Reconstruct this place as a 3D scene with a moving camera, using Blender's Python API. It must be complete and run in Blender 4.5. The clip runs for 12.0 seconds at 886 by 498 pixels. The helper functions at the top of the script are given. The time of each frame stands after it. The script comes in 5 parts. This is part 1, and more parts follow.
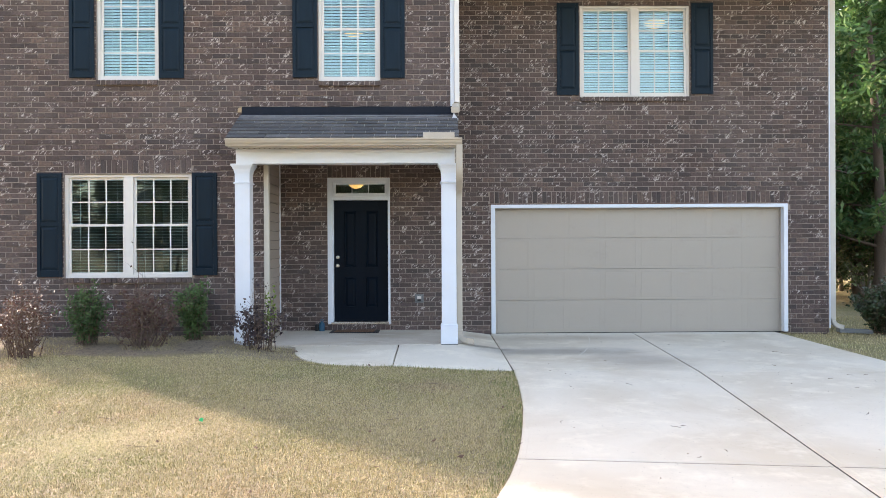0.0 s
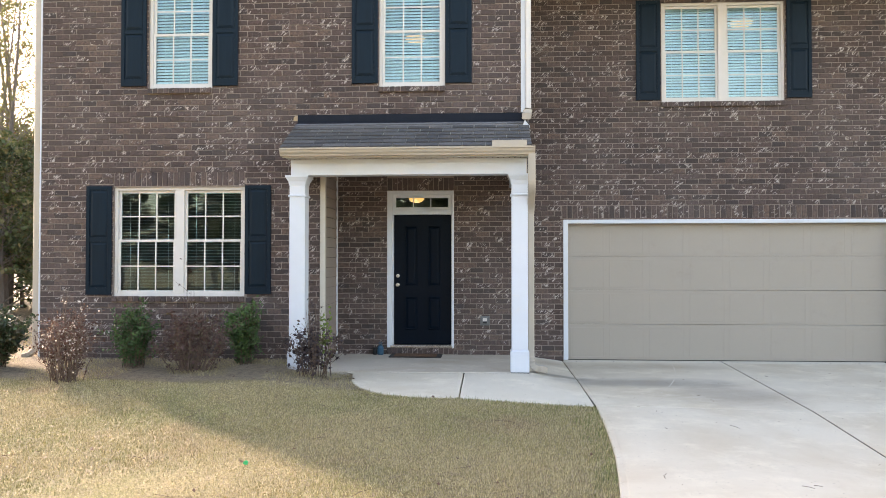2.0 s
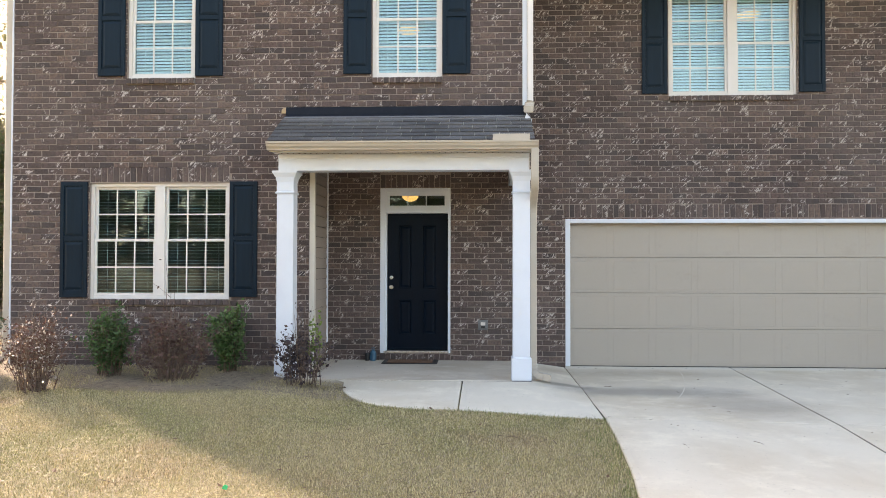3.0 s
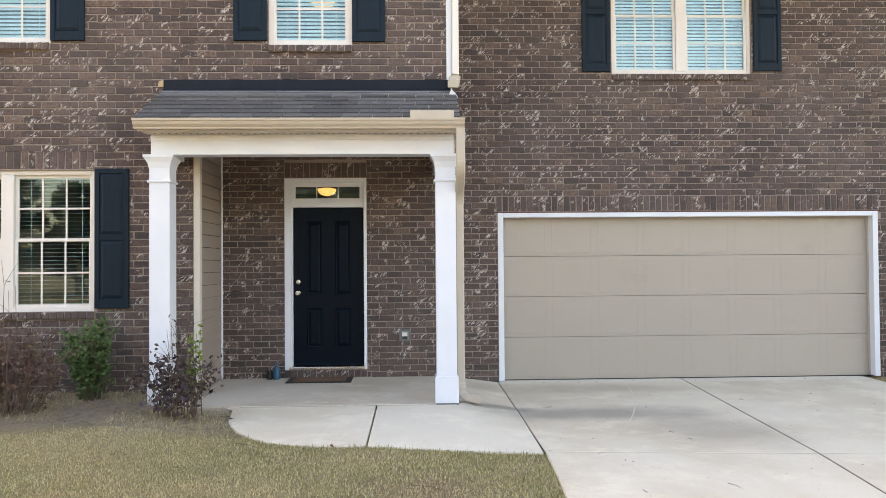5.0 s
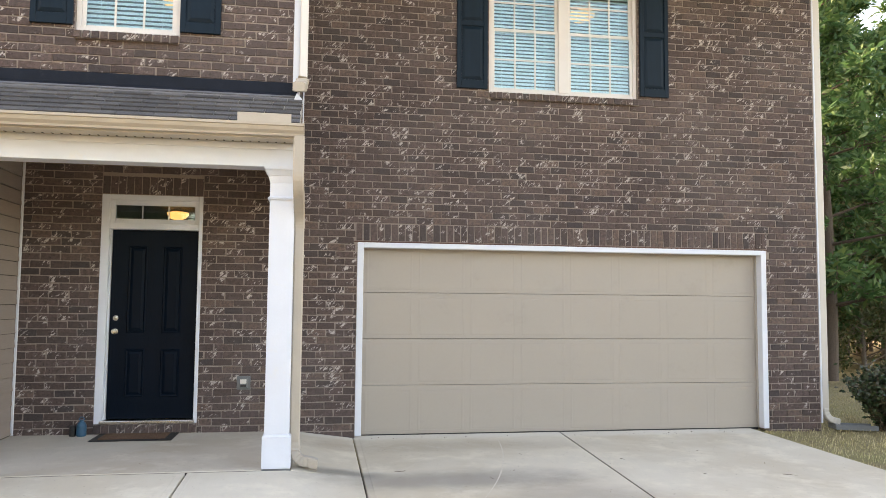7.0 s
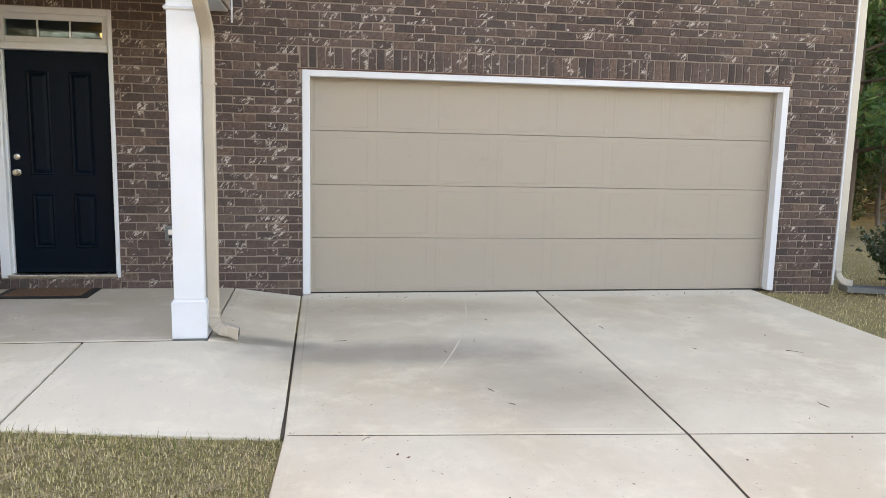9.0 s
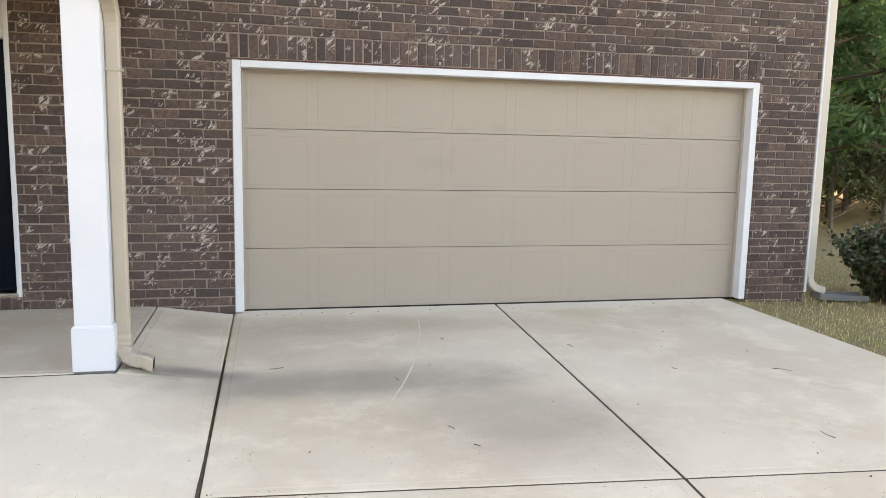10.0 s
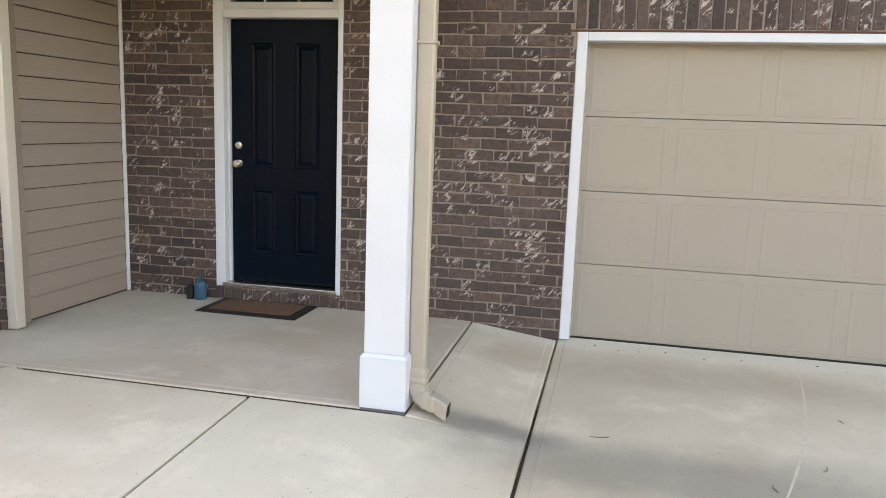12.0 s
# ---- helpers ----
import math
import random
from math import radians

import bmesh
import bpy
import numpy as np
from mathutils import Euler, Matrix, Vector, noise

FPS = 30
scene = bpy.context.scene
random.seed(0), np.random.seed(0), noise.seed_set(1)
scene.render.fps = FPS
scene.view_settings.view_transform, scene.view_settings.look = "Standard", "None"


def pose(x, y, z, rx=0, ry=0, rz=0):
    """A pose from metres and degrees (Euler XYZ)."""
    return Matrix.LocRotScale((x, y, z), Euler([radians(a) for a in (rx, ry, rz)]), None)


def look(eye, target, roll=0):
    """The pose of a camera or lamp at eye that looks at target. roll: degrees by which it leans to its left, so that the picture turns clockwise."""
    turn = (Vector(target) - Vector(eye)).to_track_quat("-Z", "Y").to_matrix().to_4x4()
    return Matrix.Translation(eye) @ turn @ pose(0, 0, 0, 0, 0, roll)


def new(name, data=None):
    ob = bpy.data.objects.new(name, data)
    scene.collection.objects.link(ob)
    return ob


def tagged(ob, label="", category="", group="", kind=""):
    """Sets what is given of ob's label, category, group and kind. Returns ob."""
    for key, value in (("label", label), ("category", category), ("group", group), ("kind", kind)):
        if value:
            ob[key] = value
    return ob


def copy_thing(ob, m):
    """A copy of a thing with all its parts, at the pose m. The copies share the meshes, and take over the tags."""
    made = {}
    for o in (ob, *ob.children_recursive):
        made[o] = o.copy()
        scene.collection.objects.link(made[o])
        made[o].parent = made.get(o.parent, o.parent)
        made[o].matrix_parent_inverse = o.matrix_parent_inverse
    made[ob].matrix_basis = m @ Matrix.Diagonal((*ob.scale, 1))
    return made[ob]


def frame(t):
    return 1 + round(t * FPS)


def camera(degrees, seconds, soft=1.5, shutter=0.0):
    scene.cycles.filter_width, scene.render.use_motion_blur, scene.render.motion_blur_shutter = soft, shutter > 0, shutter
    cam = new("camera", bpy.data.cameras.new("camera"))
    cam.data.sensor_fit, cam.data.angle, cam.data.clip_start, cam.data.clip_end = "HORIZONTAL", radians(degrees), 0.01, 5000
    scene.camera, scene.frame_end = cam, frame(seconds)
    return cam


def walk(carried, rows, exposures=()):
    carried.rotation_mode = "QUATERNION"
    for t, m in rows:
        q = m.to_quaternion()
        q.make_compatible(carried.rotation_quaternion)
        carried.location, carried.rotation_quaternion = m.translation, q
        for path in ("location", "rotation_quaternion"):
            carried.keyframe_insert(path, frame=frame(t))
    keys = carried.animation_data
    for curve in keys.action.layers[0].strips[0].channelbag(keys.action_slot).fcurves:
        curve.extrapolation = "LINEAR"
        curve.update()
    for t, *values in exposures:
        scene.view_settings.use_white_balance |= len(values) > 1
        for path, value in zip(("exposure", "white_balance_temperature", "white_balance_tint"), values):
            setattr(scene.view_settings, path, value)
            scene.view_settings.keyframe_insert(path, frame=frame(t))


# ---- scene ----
cam = camera(60.8, 12.0, soft=0.85)
PATH = [
    (0, (-0.195, 0.319, 1.426), (-0.168, 2.318, 1.421), -0.3),
    (0.5, (-0.252, 0.514, 1.416), (-0.243, 2.514, 1.411), 0.3),
    (1, (-0.35, 0.752, 1.389), (-0.297, 2.752, 1.407), 0.5),
    (1.5, (-0.371, 0.984, 1.412), (-0.347, 2.984, 1.442), 0.0),
    (2, (-0.369, 1.244, 1.453), (-0.49, 3.24, 1.492), 0.0),
    (2.5, (-0.416, 1.502, 1.454), (-0.607, 3.493, 1.484), 0.4),
    (3, (-0.487, 1.823, 1.466), (-0.583, 3.821, 1.506), 0.1),
    (3.5, (-0.46, 2.179, 1.438), (-0.428, 4.178, 1.479), -0.1),
    (3.7, (-0.43, 2.349, 1.449), (-0.371, 4.348, 1.491), -0.0),
    (5.3, (-0.216, 3.491, 1.487), (-0.147, 5.489, 1.523), -0.5),
    (5.5, (-0.17, 3.603, 1.483), (-0.14, 5.602, 1.508), -0.5),
    (6, (-0.062, 3.889, 1.466), (-0.012, 5.888, 1.479), 0.1),
    (6.5, (0.127, 4.203, 1.459), (0.349, 6.188, 1.561), 0.5),
    (6.7, (0.242, 4.329, 1.46), (0.532, 6.303, 1.603), 0.7),
    (8.3, (0.819, 5.219, 1.508), (1.171, 7.185, 1.407), 0.9),
    (8.5, (0.894, 5.354, 1.504), (1.23, 7.316, 1.315), 1.1),
    (9, (1.017, 5.661, 1.498), (1.326, 7.617, 1.214), 1.3),
    (9.5, (1.067, 6.012, 1.464), (1.422, 7.959, 1.175), 1.6),
    (10, (1.119, 6.369, 1.444), (1.561, 8.301, 1.176), 1.2),
    (10.5, (1.184, 6.736, 1.455), (1.51, 8.692, 1.2), 1.2),
    (11, (1.141, 7.029, 1.444), (1.198, 9.01, 1.175), 1.6),
    (11.5, (1.084, 7.345, 1.477), (0.936, 9.319, 1.193), 1.6),
    (12, (1.128, 7.718, 1.47), (0.695, 9.644, 1.148), 2.0),
]
EXPOSURES = [(0, 2.35, 7150, 21), (2.5, 2.34, 7700, 21), (3.7, 2.40, 7800, 21.5), (5.5, 2.53, 8300, 24), (8.3, 2.54, 8600, 24), (12, 2.59, 9000, 24)]
walk(cam, [(t, look(eye, target, roll)) for t, eye, target, roll in PATH], EXPOSURES)
SKY, SUN = 0.15, 2.75

# ---- light ----
SUN_EL, SUN_AZ = 26.0, (-0.735, 0.678)
world = bpy.data.worlds.new("sky")
scene.world = world
world.use_nodes = True
wn, wl = world.node_tree.nodes, world.node_tree.links
sky = wn.new("ShaderNodeTexSky")
sky.sky_type = "NISHITA"
sky.sun_disc = False
sky.sun_elevation = radians(SUN_EL)
sky.sun_rotation = math.atan2(SUN_AZ[0], SUN_AZ[1])
sky.dust_density = 2.0
sky.air_density = 1.3
wl.new(sky.outputs[0], wn["Background"].inputs[0])
wn["Background"].inputs[1].default_value = SKY
sun = new("sun", bpy.data.lights.new("sun", "SUN"))
sun.data.energy, sun.data.angle, sun.data.color = SUN, radians(2.5), (1.0, 0.93, 0.80)
ce = math.cos(radians(SUN_EL))
sun.matrix_world = look((0, 0, 30), Vector((0, 0, 30)) - Vector((SUN_AZ[0] * ce, SUN_AZ[1] * ce, math.sin(radians(SUN_EL)))))


# ---- materials ----
class Nodes:
    """Short hand for building one material."""

    def __init__(self, name):
        self.m = bpy.data.materials.new(name)
        self.m.use_nodes = True
        self.t = self.m.node_tree
        self.b = self.t.nodes["Principled BSDF"]
        self.pos = self.add("ShaderNodeNewGeometry")

    def add(self, kind, **props):
        n = self.t.nodes.new(kind)
        for k, v in props.items():
            setattr(n, k, v)
        return n

    def put(self, sock, v):
        if hasattr(v, "is_linked"):
            self.t.links.new(v, sock)
        elif isinstance(v, tuple) and len(v) == 3 and sock.type == "RGBA":
            sock.default_value = (*v, 1)
        else:
            sock.default_value = v

    def noise(self, scale, detail=3, rough=0.55, stretch=(1, 1, 1), turn=(0, 0, 0), distort=0.0, slant=False):
        mp = self.add("ShaderNodeMapping", vector_type="TEXTURE" if slant else "POINT")
        mp.inputs["Scale"].default_value = stretch
        mp.inputs["Rotation"].default_value = [radians(a) for a in turn]
        self.put(mp.inputs["Vector"], self.pos.outputs["Position"])
        n = self.add("ShaderNodeTexNoise")
        self.put(n.inputs["Vector"], mp.outputs[0])
        n.inputs["Scale"].default_value = scale
        n.inputs["Detail"].default_value = detail
        n.inputs["Roughness"].default_value = rough
        n.inputs["Distortion"].default_value = distort
        return n.outputs["Fac"]

    def ramp(self, v, lo, hi, a=0.0, b=1.0):
        r = self.add("ShaderNodeMapRange", interpolation_type="SMOOTHSTEP")
        self.put(r.inputs["Value"], v)
        for k, x in (("From Min", lo), ("From Max", hi), ("To Min", a), ("To Max", b)):
            r.inputs[k].default_value = x
        return r.outputs["Result"]

    def math(self, op, a, b=0.0):
        n = self.add("ShaderNodeMath", operation=op)
        self.put(n.inputs[0], a)
        self.put(n.inputs[1], b)
        return n.outputs[0]

    def mix(self, fac, a, b, blend="MIX"):
        n = self.add("ShaderNodeMix", data_type="RGBA", blend_type=blend)
        self.put(n.inputs["Factor"], fac)
        self.put(n.inputs["A"], a)
        self.put(n.inputs["B"], b)
        return n.outputs["Result"]

    def random(self):
        o = self.add("ShaderNodeObjectInfo")
        s = self.math("ADD", o.outputs["Random"], self.pos.outputs["Random Per Island"])
        return self.math("FRACT", s)

    def colour(self, c):
        self.put(self.b.inputs["Base Color"], c)

    def rough(self, v):
        self.put(self.b.inputs["Roughness"], v)

    def bump(self, h, strength=0.3, dist=0.01):
        n = self.add("ShaderNodeBump")
        n.inputs["Strength"].default_value = strength
        n.inputs["Distance"].default_value = dist
        self.put(n.inputs["Height"], h)
        self.put(self.b.inputs["Normal"], n.outputs[0])


def painted(name, c, rough=0.5, vary=0.12, scale=4.0, dirt=None, bump=0.05, metal=0.0, stretch=(1, 1, 1), shine=0.5):
    """Paint, vinyl, metal or cloth: two scales of variation, with a little dirt."""
    n = Nodes(name)
    big, fine = n.noise(scale, 4, 0.6, stretch), n.noise(scale * 22, 3, 0.6, stretch)
    dark = tuple(x * (1 - vary) for x in c)
    col = n.mix(n.ramp(big, 0.3, 0.7), dark, c)
    col = n.mix(n.ramp(fine, 0.35, 0.75, 0.0, 0.35), col, tuple(x * (1 - 1.5 * vary) for x in c))
    if dirt:
        col = n.mix(n.ramp(n.noise(scale * 2.3, 5, 0.7, stretch), 0.56, 0.78, 0.0, 0.5), col, dirt)
    n.colour(col)
    n.rough(n.ramp(fine, 0.2, 0.8, rough - 0.08, rough + 0.08))
    n.b.inputs["Metallic"].default_value = metal
    n.b.inputs["Specular IOR Level"].default_value = shine
    n.bump(fine, bump, 0.004)
    return n.m


def brick_material():
    n = Nodes("brick")
    r = n.random()
    r2 = n.math("FRACT", n.math("MULTIPLY", r, 7.31))
    col = n.mix(r, (0.066, 0.043, 0.039), (0.124, 0.082, 0.073))
    col = n.mix(n.ramp(r2, 0.78, 0.95), col, (0.058, 0.046, 0.046))
    col = n.mix(n.ramp(r2, 0.18, 0.04), col, (0.155, 0.10, 0.078))
    col = n.mix(n.ramp(n.noise(26, 4, 0.65), 0.36, 0.66, 0.0, 0.7), col, (0.045, 0.031, 0.028))
    col = n.mix(n.ramp(n.noise(0.9, 3), 0.35, 0.7, 0.0, 0.3), col, (0.14, 0.11, 0.10))
    # slashes of pale slip, black pits
    slash = n.noise(29, 5, 0.68, (2.1, 1, 0.75), (0, -48, 0), 0.5, True)
    group = n.noise(6.5, 2, 0.5, (1, 1, 1.5))
    lean = n.math("ADD", n.math("MULTIPLY", group, 0.75), n.math("MULTIPLY", n.math("FRACT", n.math("MULTIPLY", r, 3.77)), 0.17))
    pale = n.math("MULTIPLY", n.ramp(slash, 0.53, 0.60), n.ramp(lean, 0.485, 0.545))
    col = n.mix(n.math("MULTIPLY", pale, 0.8), col, (0.57, 0.51, 0.47))
    col = n.mix(n.ramp(n.noise(95, 2, 0.5), 0.63, 0.69, 0.0, 0.8), col, (0.02, 0.017, 0.016))
    col = n.mix(n.ramp(n.noise(42, 3, 0.6, (0.5, 1, 1.6)), 0.60, 0.68, 0.0, 0.6), col, (0.026, 0.02, 0.018))
    n.colour(col)
    n.rough(n.ramp(r2, 0, 1, 0.78, 0.95))
    n.bump(n.math("ADD", n.noise(55, 4, 0.7), n.math("MULTIPLY", slash, 0.6)), 0.85, 0.009)
    return n.m


def mortar_material():
    n = Nodes("mortar")
    col = n.mix(n.noise(3, 4), (0.235, 0.193, 0.168), (0.32, 0.268, 0.232))
    col = n.mix(n.ramp(n.noise(70, 3), 0.4, 0.7, 0, 0.5), col, (0.22, 0.165, 0.13))
    n.colour(col)
    n.rough(0.95)
    n.bump(n.noise(160, 3), 0.5, 0.004)
    return n.m


def concrete_material(name, tint, stained):
    n = Nodes(name)
    o = n.add("ShaderNodeObjectInfo").outputs["Random"]
    col = n.mix(o, tint, tuple(x * 0.93 for x in tint))
    col = n.mix(n.ramp(n.noise(0.55, 5, 0.6, distort=0.6), 0.36, 0.66, 0, 0.8), col, tuple(x * k for x, k in zip(tint, (0.78, 0.72, 0.64))))
    col = n.mix(n.ramp(n.noise(2.3, 6, 0.68), 0.48, 0.70, 0, 0.7), col, tuple(x * k for x, k in zip(tint, (1.12, 1.12, 1.1))))
    col = n.mix(n.ramp(n.noise(9, 5, 0.7, (1, 0.5, 1)), 0.5, 0.75, 0, 0.25), col, tuple(x * 0.7 for x in tint))
    if stained:
        # rust-brown and grey run-off stains spreading from the downspout
        for cx, cy, sx, sy, c, amount in ((1.5, 11.15, 1.5, 0.42, (0.20, 0.175, 0.15), 0.68), (0.62, 11.36, 0.5, 0.17, (0.10, 0.09, 0.08), 0.7),
                                          (2.5, 10.3, 0.8, 0.8, (0.25, 0.205, 0.16), 0.6), (1.9, 12.6, 1.9, 0.35, (0.30, 0.24, 0.18), 0.35),
                                          (0.55, 12.6, 0.35, 0.3, (0.30, 0.20, 0.12), 0.3)):
            mp = n.add("ShaderNodeMapping", vector_type="TEXTURE")
            mp.inputs["Location"].default_value = (cx, cy, -0.06)
            mp.inputs["Scale"].default_value = (sx, sy, 1)
            n.put(mp.inputs["Vector"], n.pos.outputs["Position"])
            ln = n.add("ShaderNodeVectorMath", operation="LENGTH")
            n.put(ln.inputs[0], mp.outputs[0])
            d = n.math("ADD", ln.outputs["Value"], n.math("MULTIPLY", n.noise(1.7, 5, 0.62), 1.1))
            col = n.mix(n.ramp(d, 1.75, 0.75, 0, amount), col, c)
        sep = n.add("ShaderNodeSeparateXYZ")
        n.put(sep.inputs[0], n.pos.outputs["Position"])
        near_wall = n.math("ADD", sep.outputs["Y"], n.math("MULTIPLY", n.noise(3.1, 4, 0.6), 0.3))
        col = n.mix(n.ramp(near_wall, 13.08, 13.26, 0, 0.55), col, (0.70, 0.66, 0.58))
    grain = n.noise(120, 4, 0.7)
    col = n.mix(n.ramp(grain, 0.3, 0.75, 0, 0.3), col, tuple(x * 0.78 for x in tint))
    col = n.mix(n.ramp(n.noise(48, 2, 0.5), 0.70, 0.75, 0, 0.55), col, (0.13, 0.11, 0.09))
    n.colour(col)
    n.rough(n.ramp(grain, 0.2, 0.8, 0.78, 0.95))
    n.bump(n.math("ADD", grain, n.math("MULTIPLY", n.noise(18, 4), 0.6)), 0.25, 0.004)
    return n.m


def lawn_colour(n):
    """Dormant turf in patches: straw, olive green, pinkish brown."""
    col = n.mix(n.ramp(n.noise(0.8, 4, 0.6), 0.36, 0.66), (0.47, 0.375, 0.19), (0.40, 0.325, 0.14))
    col = n.mix(n.ramp(n.noise(0.42, 4, 0.55), 0.49, 0.66, 0, 0.8), col, (0.26, 0.26, 0.085))
    col = n.mix(n.ramp(n.noise(0.63, 3, 0.5, turn=(0, 0, 50)), 0.57, 0.72, 0, 0.75), col, (0.42, 0.285, 0.17))
    return col


def ground_material():
    n = Nodes("turf")
    col = lawn_colour(n)
    # even darkening puts the blades' self-shadow into the bare turf colour
    col = n.mix(0.3, col, (0.16, 0.13, 0.065))
    col = n.mix(n.ramp(n.noise(38, 5, 0.7), 0.35, 0.65, 0, 0.85), col, (0.14, 0.11, 0.055))
    # bare straw-covered bed along the wing
    sep = n.add("ShaderNodeSeparateXYZ")
    n.put(sep.inputs[0], n.pos.outputs["Position"])
    wob = n.math("MULTIPLY", n.math("SUBTRACT", n.noise(1.3, 4), 0.5), 1.3)
    by = n.ramp(n.math("ADD", sep.outputs["Y"], wob), 10.05, 10.45)
    bx = n.ramp(n.math("ADD", sep.outputs["X"], wob), -1.55, -1.9)
    soil = n.mix(n.ramp(n.noise(14, 5, 0.7), 0.35, 0.7), (0.19, 0.145, 0.105), (0.37, 0.295, 0.205))
    col = n.mix(n.math("MULTIPLY", by, bx), col, soil)
    n.colour(col)
    n.rough(0.95)
    n.bump(n.noise(60, 5, 0.75), 0.8, 0.03)
    return n.m


def grass_material():
    n = Nodes("grass")
    r = n.random()
    col = lawn_colour(n)
    col = n.mix(n.ramp(r, 0.5, 0.9, 0, 0.75), col, (0.68, 0.57, 0.33))
    col = n.mix(n.ramp(r, 0.42, 0.05, 0, 0.75), col, (0.16, 0.145, 0.055))
    n.colour(col)
    n.rough(0.75)
    return n.m


def leaf_material(name, a, b, c=None, gloss=0.45, thin=0.25):
    n = Nodes(name)
    r = n.random()
    col = n.mix(r, a, b)
    if c:
        col = n.mix(n.ramp(n.math("FRACT", n.math("MULTIPLY", r, 9.7)), 0.72, 0.9), col, c)
    col = n.mix(n.ramp(n.noise(1.2, 3), 0.35, 0.7, 0, 0.4), col, tuple(x * 0.6 for x in a))
    n.colour(col)
    n.rough(gloss)
    tr = n.add("ShaderNodeBsdfTranslucent")
    n.put(tr.inputs["Color"], col)
    mx = n.add("ShaderNodeMixShader")
    mx.inputs[0].default_value = thin
    out = n.t.nodes["Material Output"]
    n.t.links.new(n.b.outputs[0], mx.inputs[1])
    n.t.links.new(tr.outputs[0], mx.inputs[2])
    n.t.links.new(mx.outputs[0], out.inputs[0])
    return n.m


def bark_material(name, a, b):
    n = Nodes(name)
    col = n.mix(n.noise(9, 5, 0.7, (1, 1, 0.2)), a, b)
    n.colour(n.mix(n.ramp(n.noise(60, 3), 0.4, 0.7, 0, 0.5), col, tuple(x * 0.5 for x in a)))
    n.rough(0.9)
    n.bump(n.noise(40, 4, 0.7, (1, 1, 0.25)), 0.7, 0.02)
    return n.m


def glass_material():
    n = Nodes("window_glass")
    tr = n.add("ShaderNodeBsdfTransparent")
    tr.inputs["Color"].default_value = (0.80, 0.93, 0.96, 1)
    gl = n.add("ShaderNodeBsdfGlossy")
    gl.inputs["Roughness"].default_value = 0.015
    gl.inputs["Color"].default_value = (0.9, 1.0, 1.0, 1)
    n_b = n.add("ShaderNodeBump")
    n_b.inputs["Strength"].default_value = 0.03
    n_b.inputs["Distance"].default_value = 0.02
    n.put(n_b.inputs["Height"], n.noise(2.2, 2))
    n.put(gl.inputs["Normal"], n_b.outputs[0])
    fr = n.add("ShaderNodeFresnel")
    fr.inputs["IOR"].default_value = 1.5
    mx = n.add("ShaderNodeMixShader")
    n.put(mx.inputs[0], n.math("ADD", fr.outputs[0], 0.012))
    n.t.links.new(tr.outputs[0], mx.inputs[1])
    n.t.links.new(gl.outputs[0], mx.inputs[2])
    n.t.links.new(mx.outputs[0], n.t.nodes["Material Output"].inputs[0])
    return n.m


def lamp_material():
    n = Nodes("lamp_glow")
    n.colour((0.5, 0.36, 0.2))
    n.b.inputs["Emission Color"].default_value = (1.0, 0.47, 0.13, 1)
    n.b.inputs["Emission Strength"].default_value = 0.34
    return n.m


def mat_material():
    n = Nodes("coir")
    col = n.mix(n.noise(7, 4), (0.17, 0.085, 0.05), (0.25, 0.14, 0.08))
    n.colour(n.mix(n.ramp(n.noise(180, 3), 0.4, 0.65, 0, 0.8), col, (0.07, 0.035, 0.02)))
    n.rough(0.95)
    n.bump(n.noise(260, 2), 1.0, 0.006)
    return n.m


BRICK, MORTAR = brick_material(), mortar_material()
DRIVE = concrete_material("driveway_concrete", (0.64, 0.57, 0.455), True)
WALK = concrete_material("walk_concrete", (0.66, 0.595, 0.485), True)
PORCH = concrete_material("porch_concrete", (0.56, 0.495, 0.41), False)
JOINT = painted("joint_dirt_and_gap_shade", (0.07, 0.05, 0.035), 0.95, 0.4, 9, None, 0.5)
TURF, GRASS = ground_material(), grass_material()
WHITE = painted("white_paint", (0.64, 0.675, 0.73), 0.4, 0.05, 3, (0.66, 0.64, 0.6), 0.04)
VINYL = painted("white_vinyl", (0.66, 0.62, 0.58), 0.4, 0.05, 5, (0.62, 0.57, 0.52), 0.03)
CREAM = painted("cream_trim", (0.55, 0.51, 0.45), 0.5, 0.07, 3, (0.50, 0.45, 0.38), 0.05)
BEIGE = painted("beige_gutter", (0.44, 0.385, 0.315), 0.42, 0.08, 3, (0.33, 0.275, 0.215), 0.04)
GARAGE = painted("garage_beige", (0.348, 0.306, 0.260), 0.5, 0.025, 1.2, (0.285, 0.245, 0.205), 0.06)
SIDING = painted("siding_taupe", (0.30, 0.245, 0.215), 0.7, 0.08, 2, (0.29, 0.235, 0.19), 0.12, stretch=(1, 0.2, 3))
NAVY = painted("shutter_navy", (0.006, 0.0165, 0.028), 0.42, 0.2, 3, (0.010, 0.021, 0.032), 0.06, stretch=(4, 4, 0.5), shine=0.12)
DOORBLACK = painted("door_black", (0.0024, 0.0070, 0.0140), 0.32, 0.2, 3, (0.003, 0.008, 0.014), 0.05, stretch=(4, 4, 0.4), shine=0.07)
SHINGLE = Nodes("shingle")
_r = SHINGLE.random()
_c = SHINGLE.mix(_r, (0.075, 0.072, 0.072), (0.155, 0.146, 0.142))
_c = SHINGLE.mix(SHINGLE.ramp(SHINGLE.noise(300, 2), 0.4, 0.65, 0, 0.7), _c, (0.045, 0.045, 0.05))
SHINGLE.colour(_c)
SHINGLE.rough(0.95)
SHINGLE.bump(SHINGLE.noise(280, 2), 0.8, 0.004)
SHINGLE = SHINGLE.m
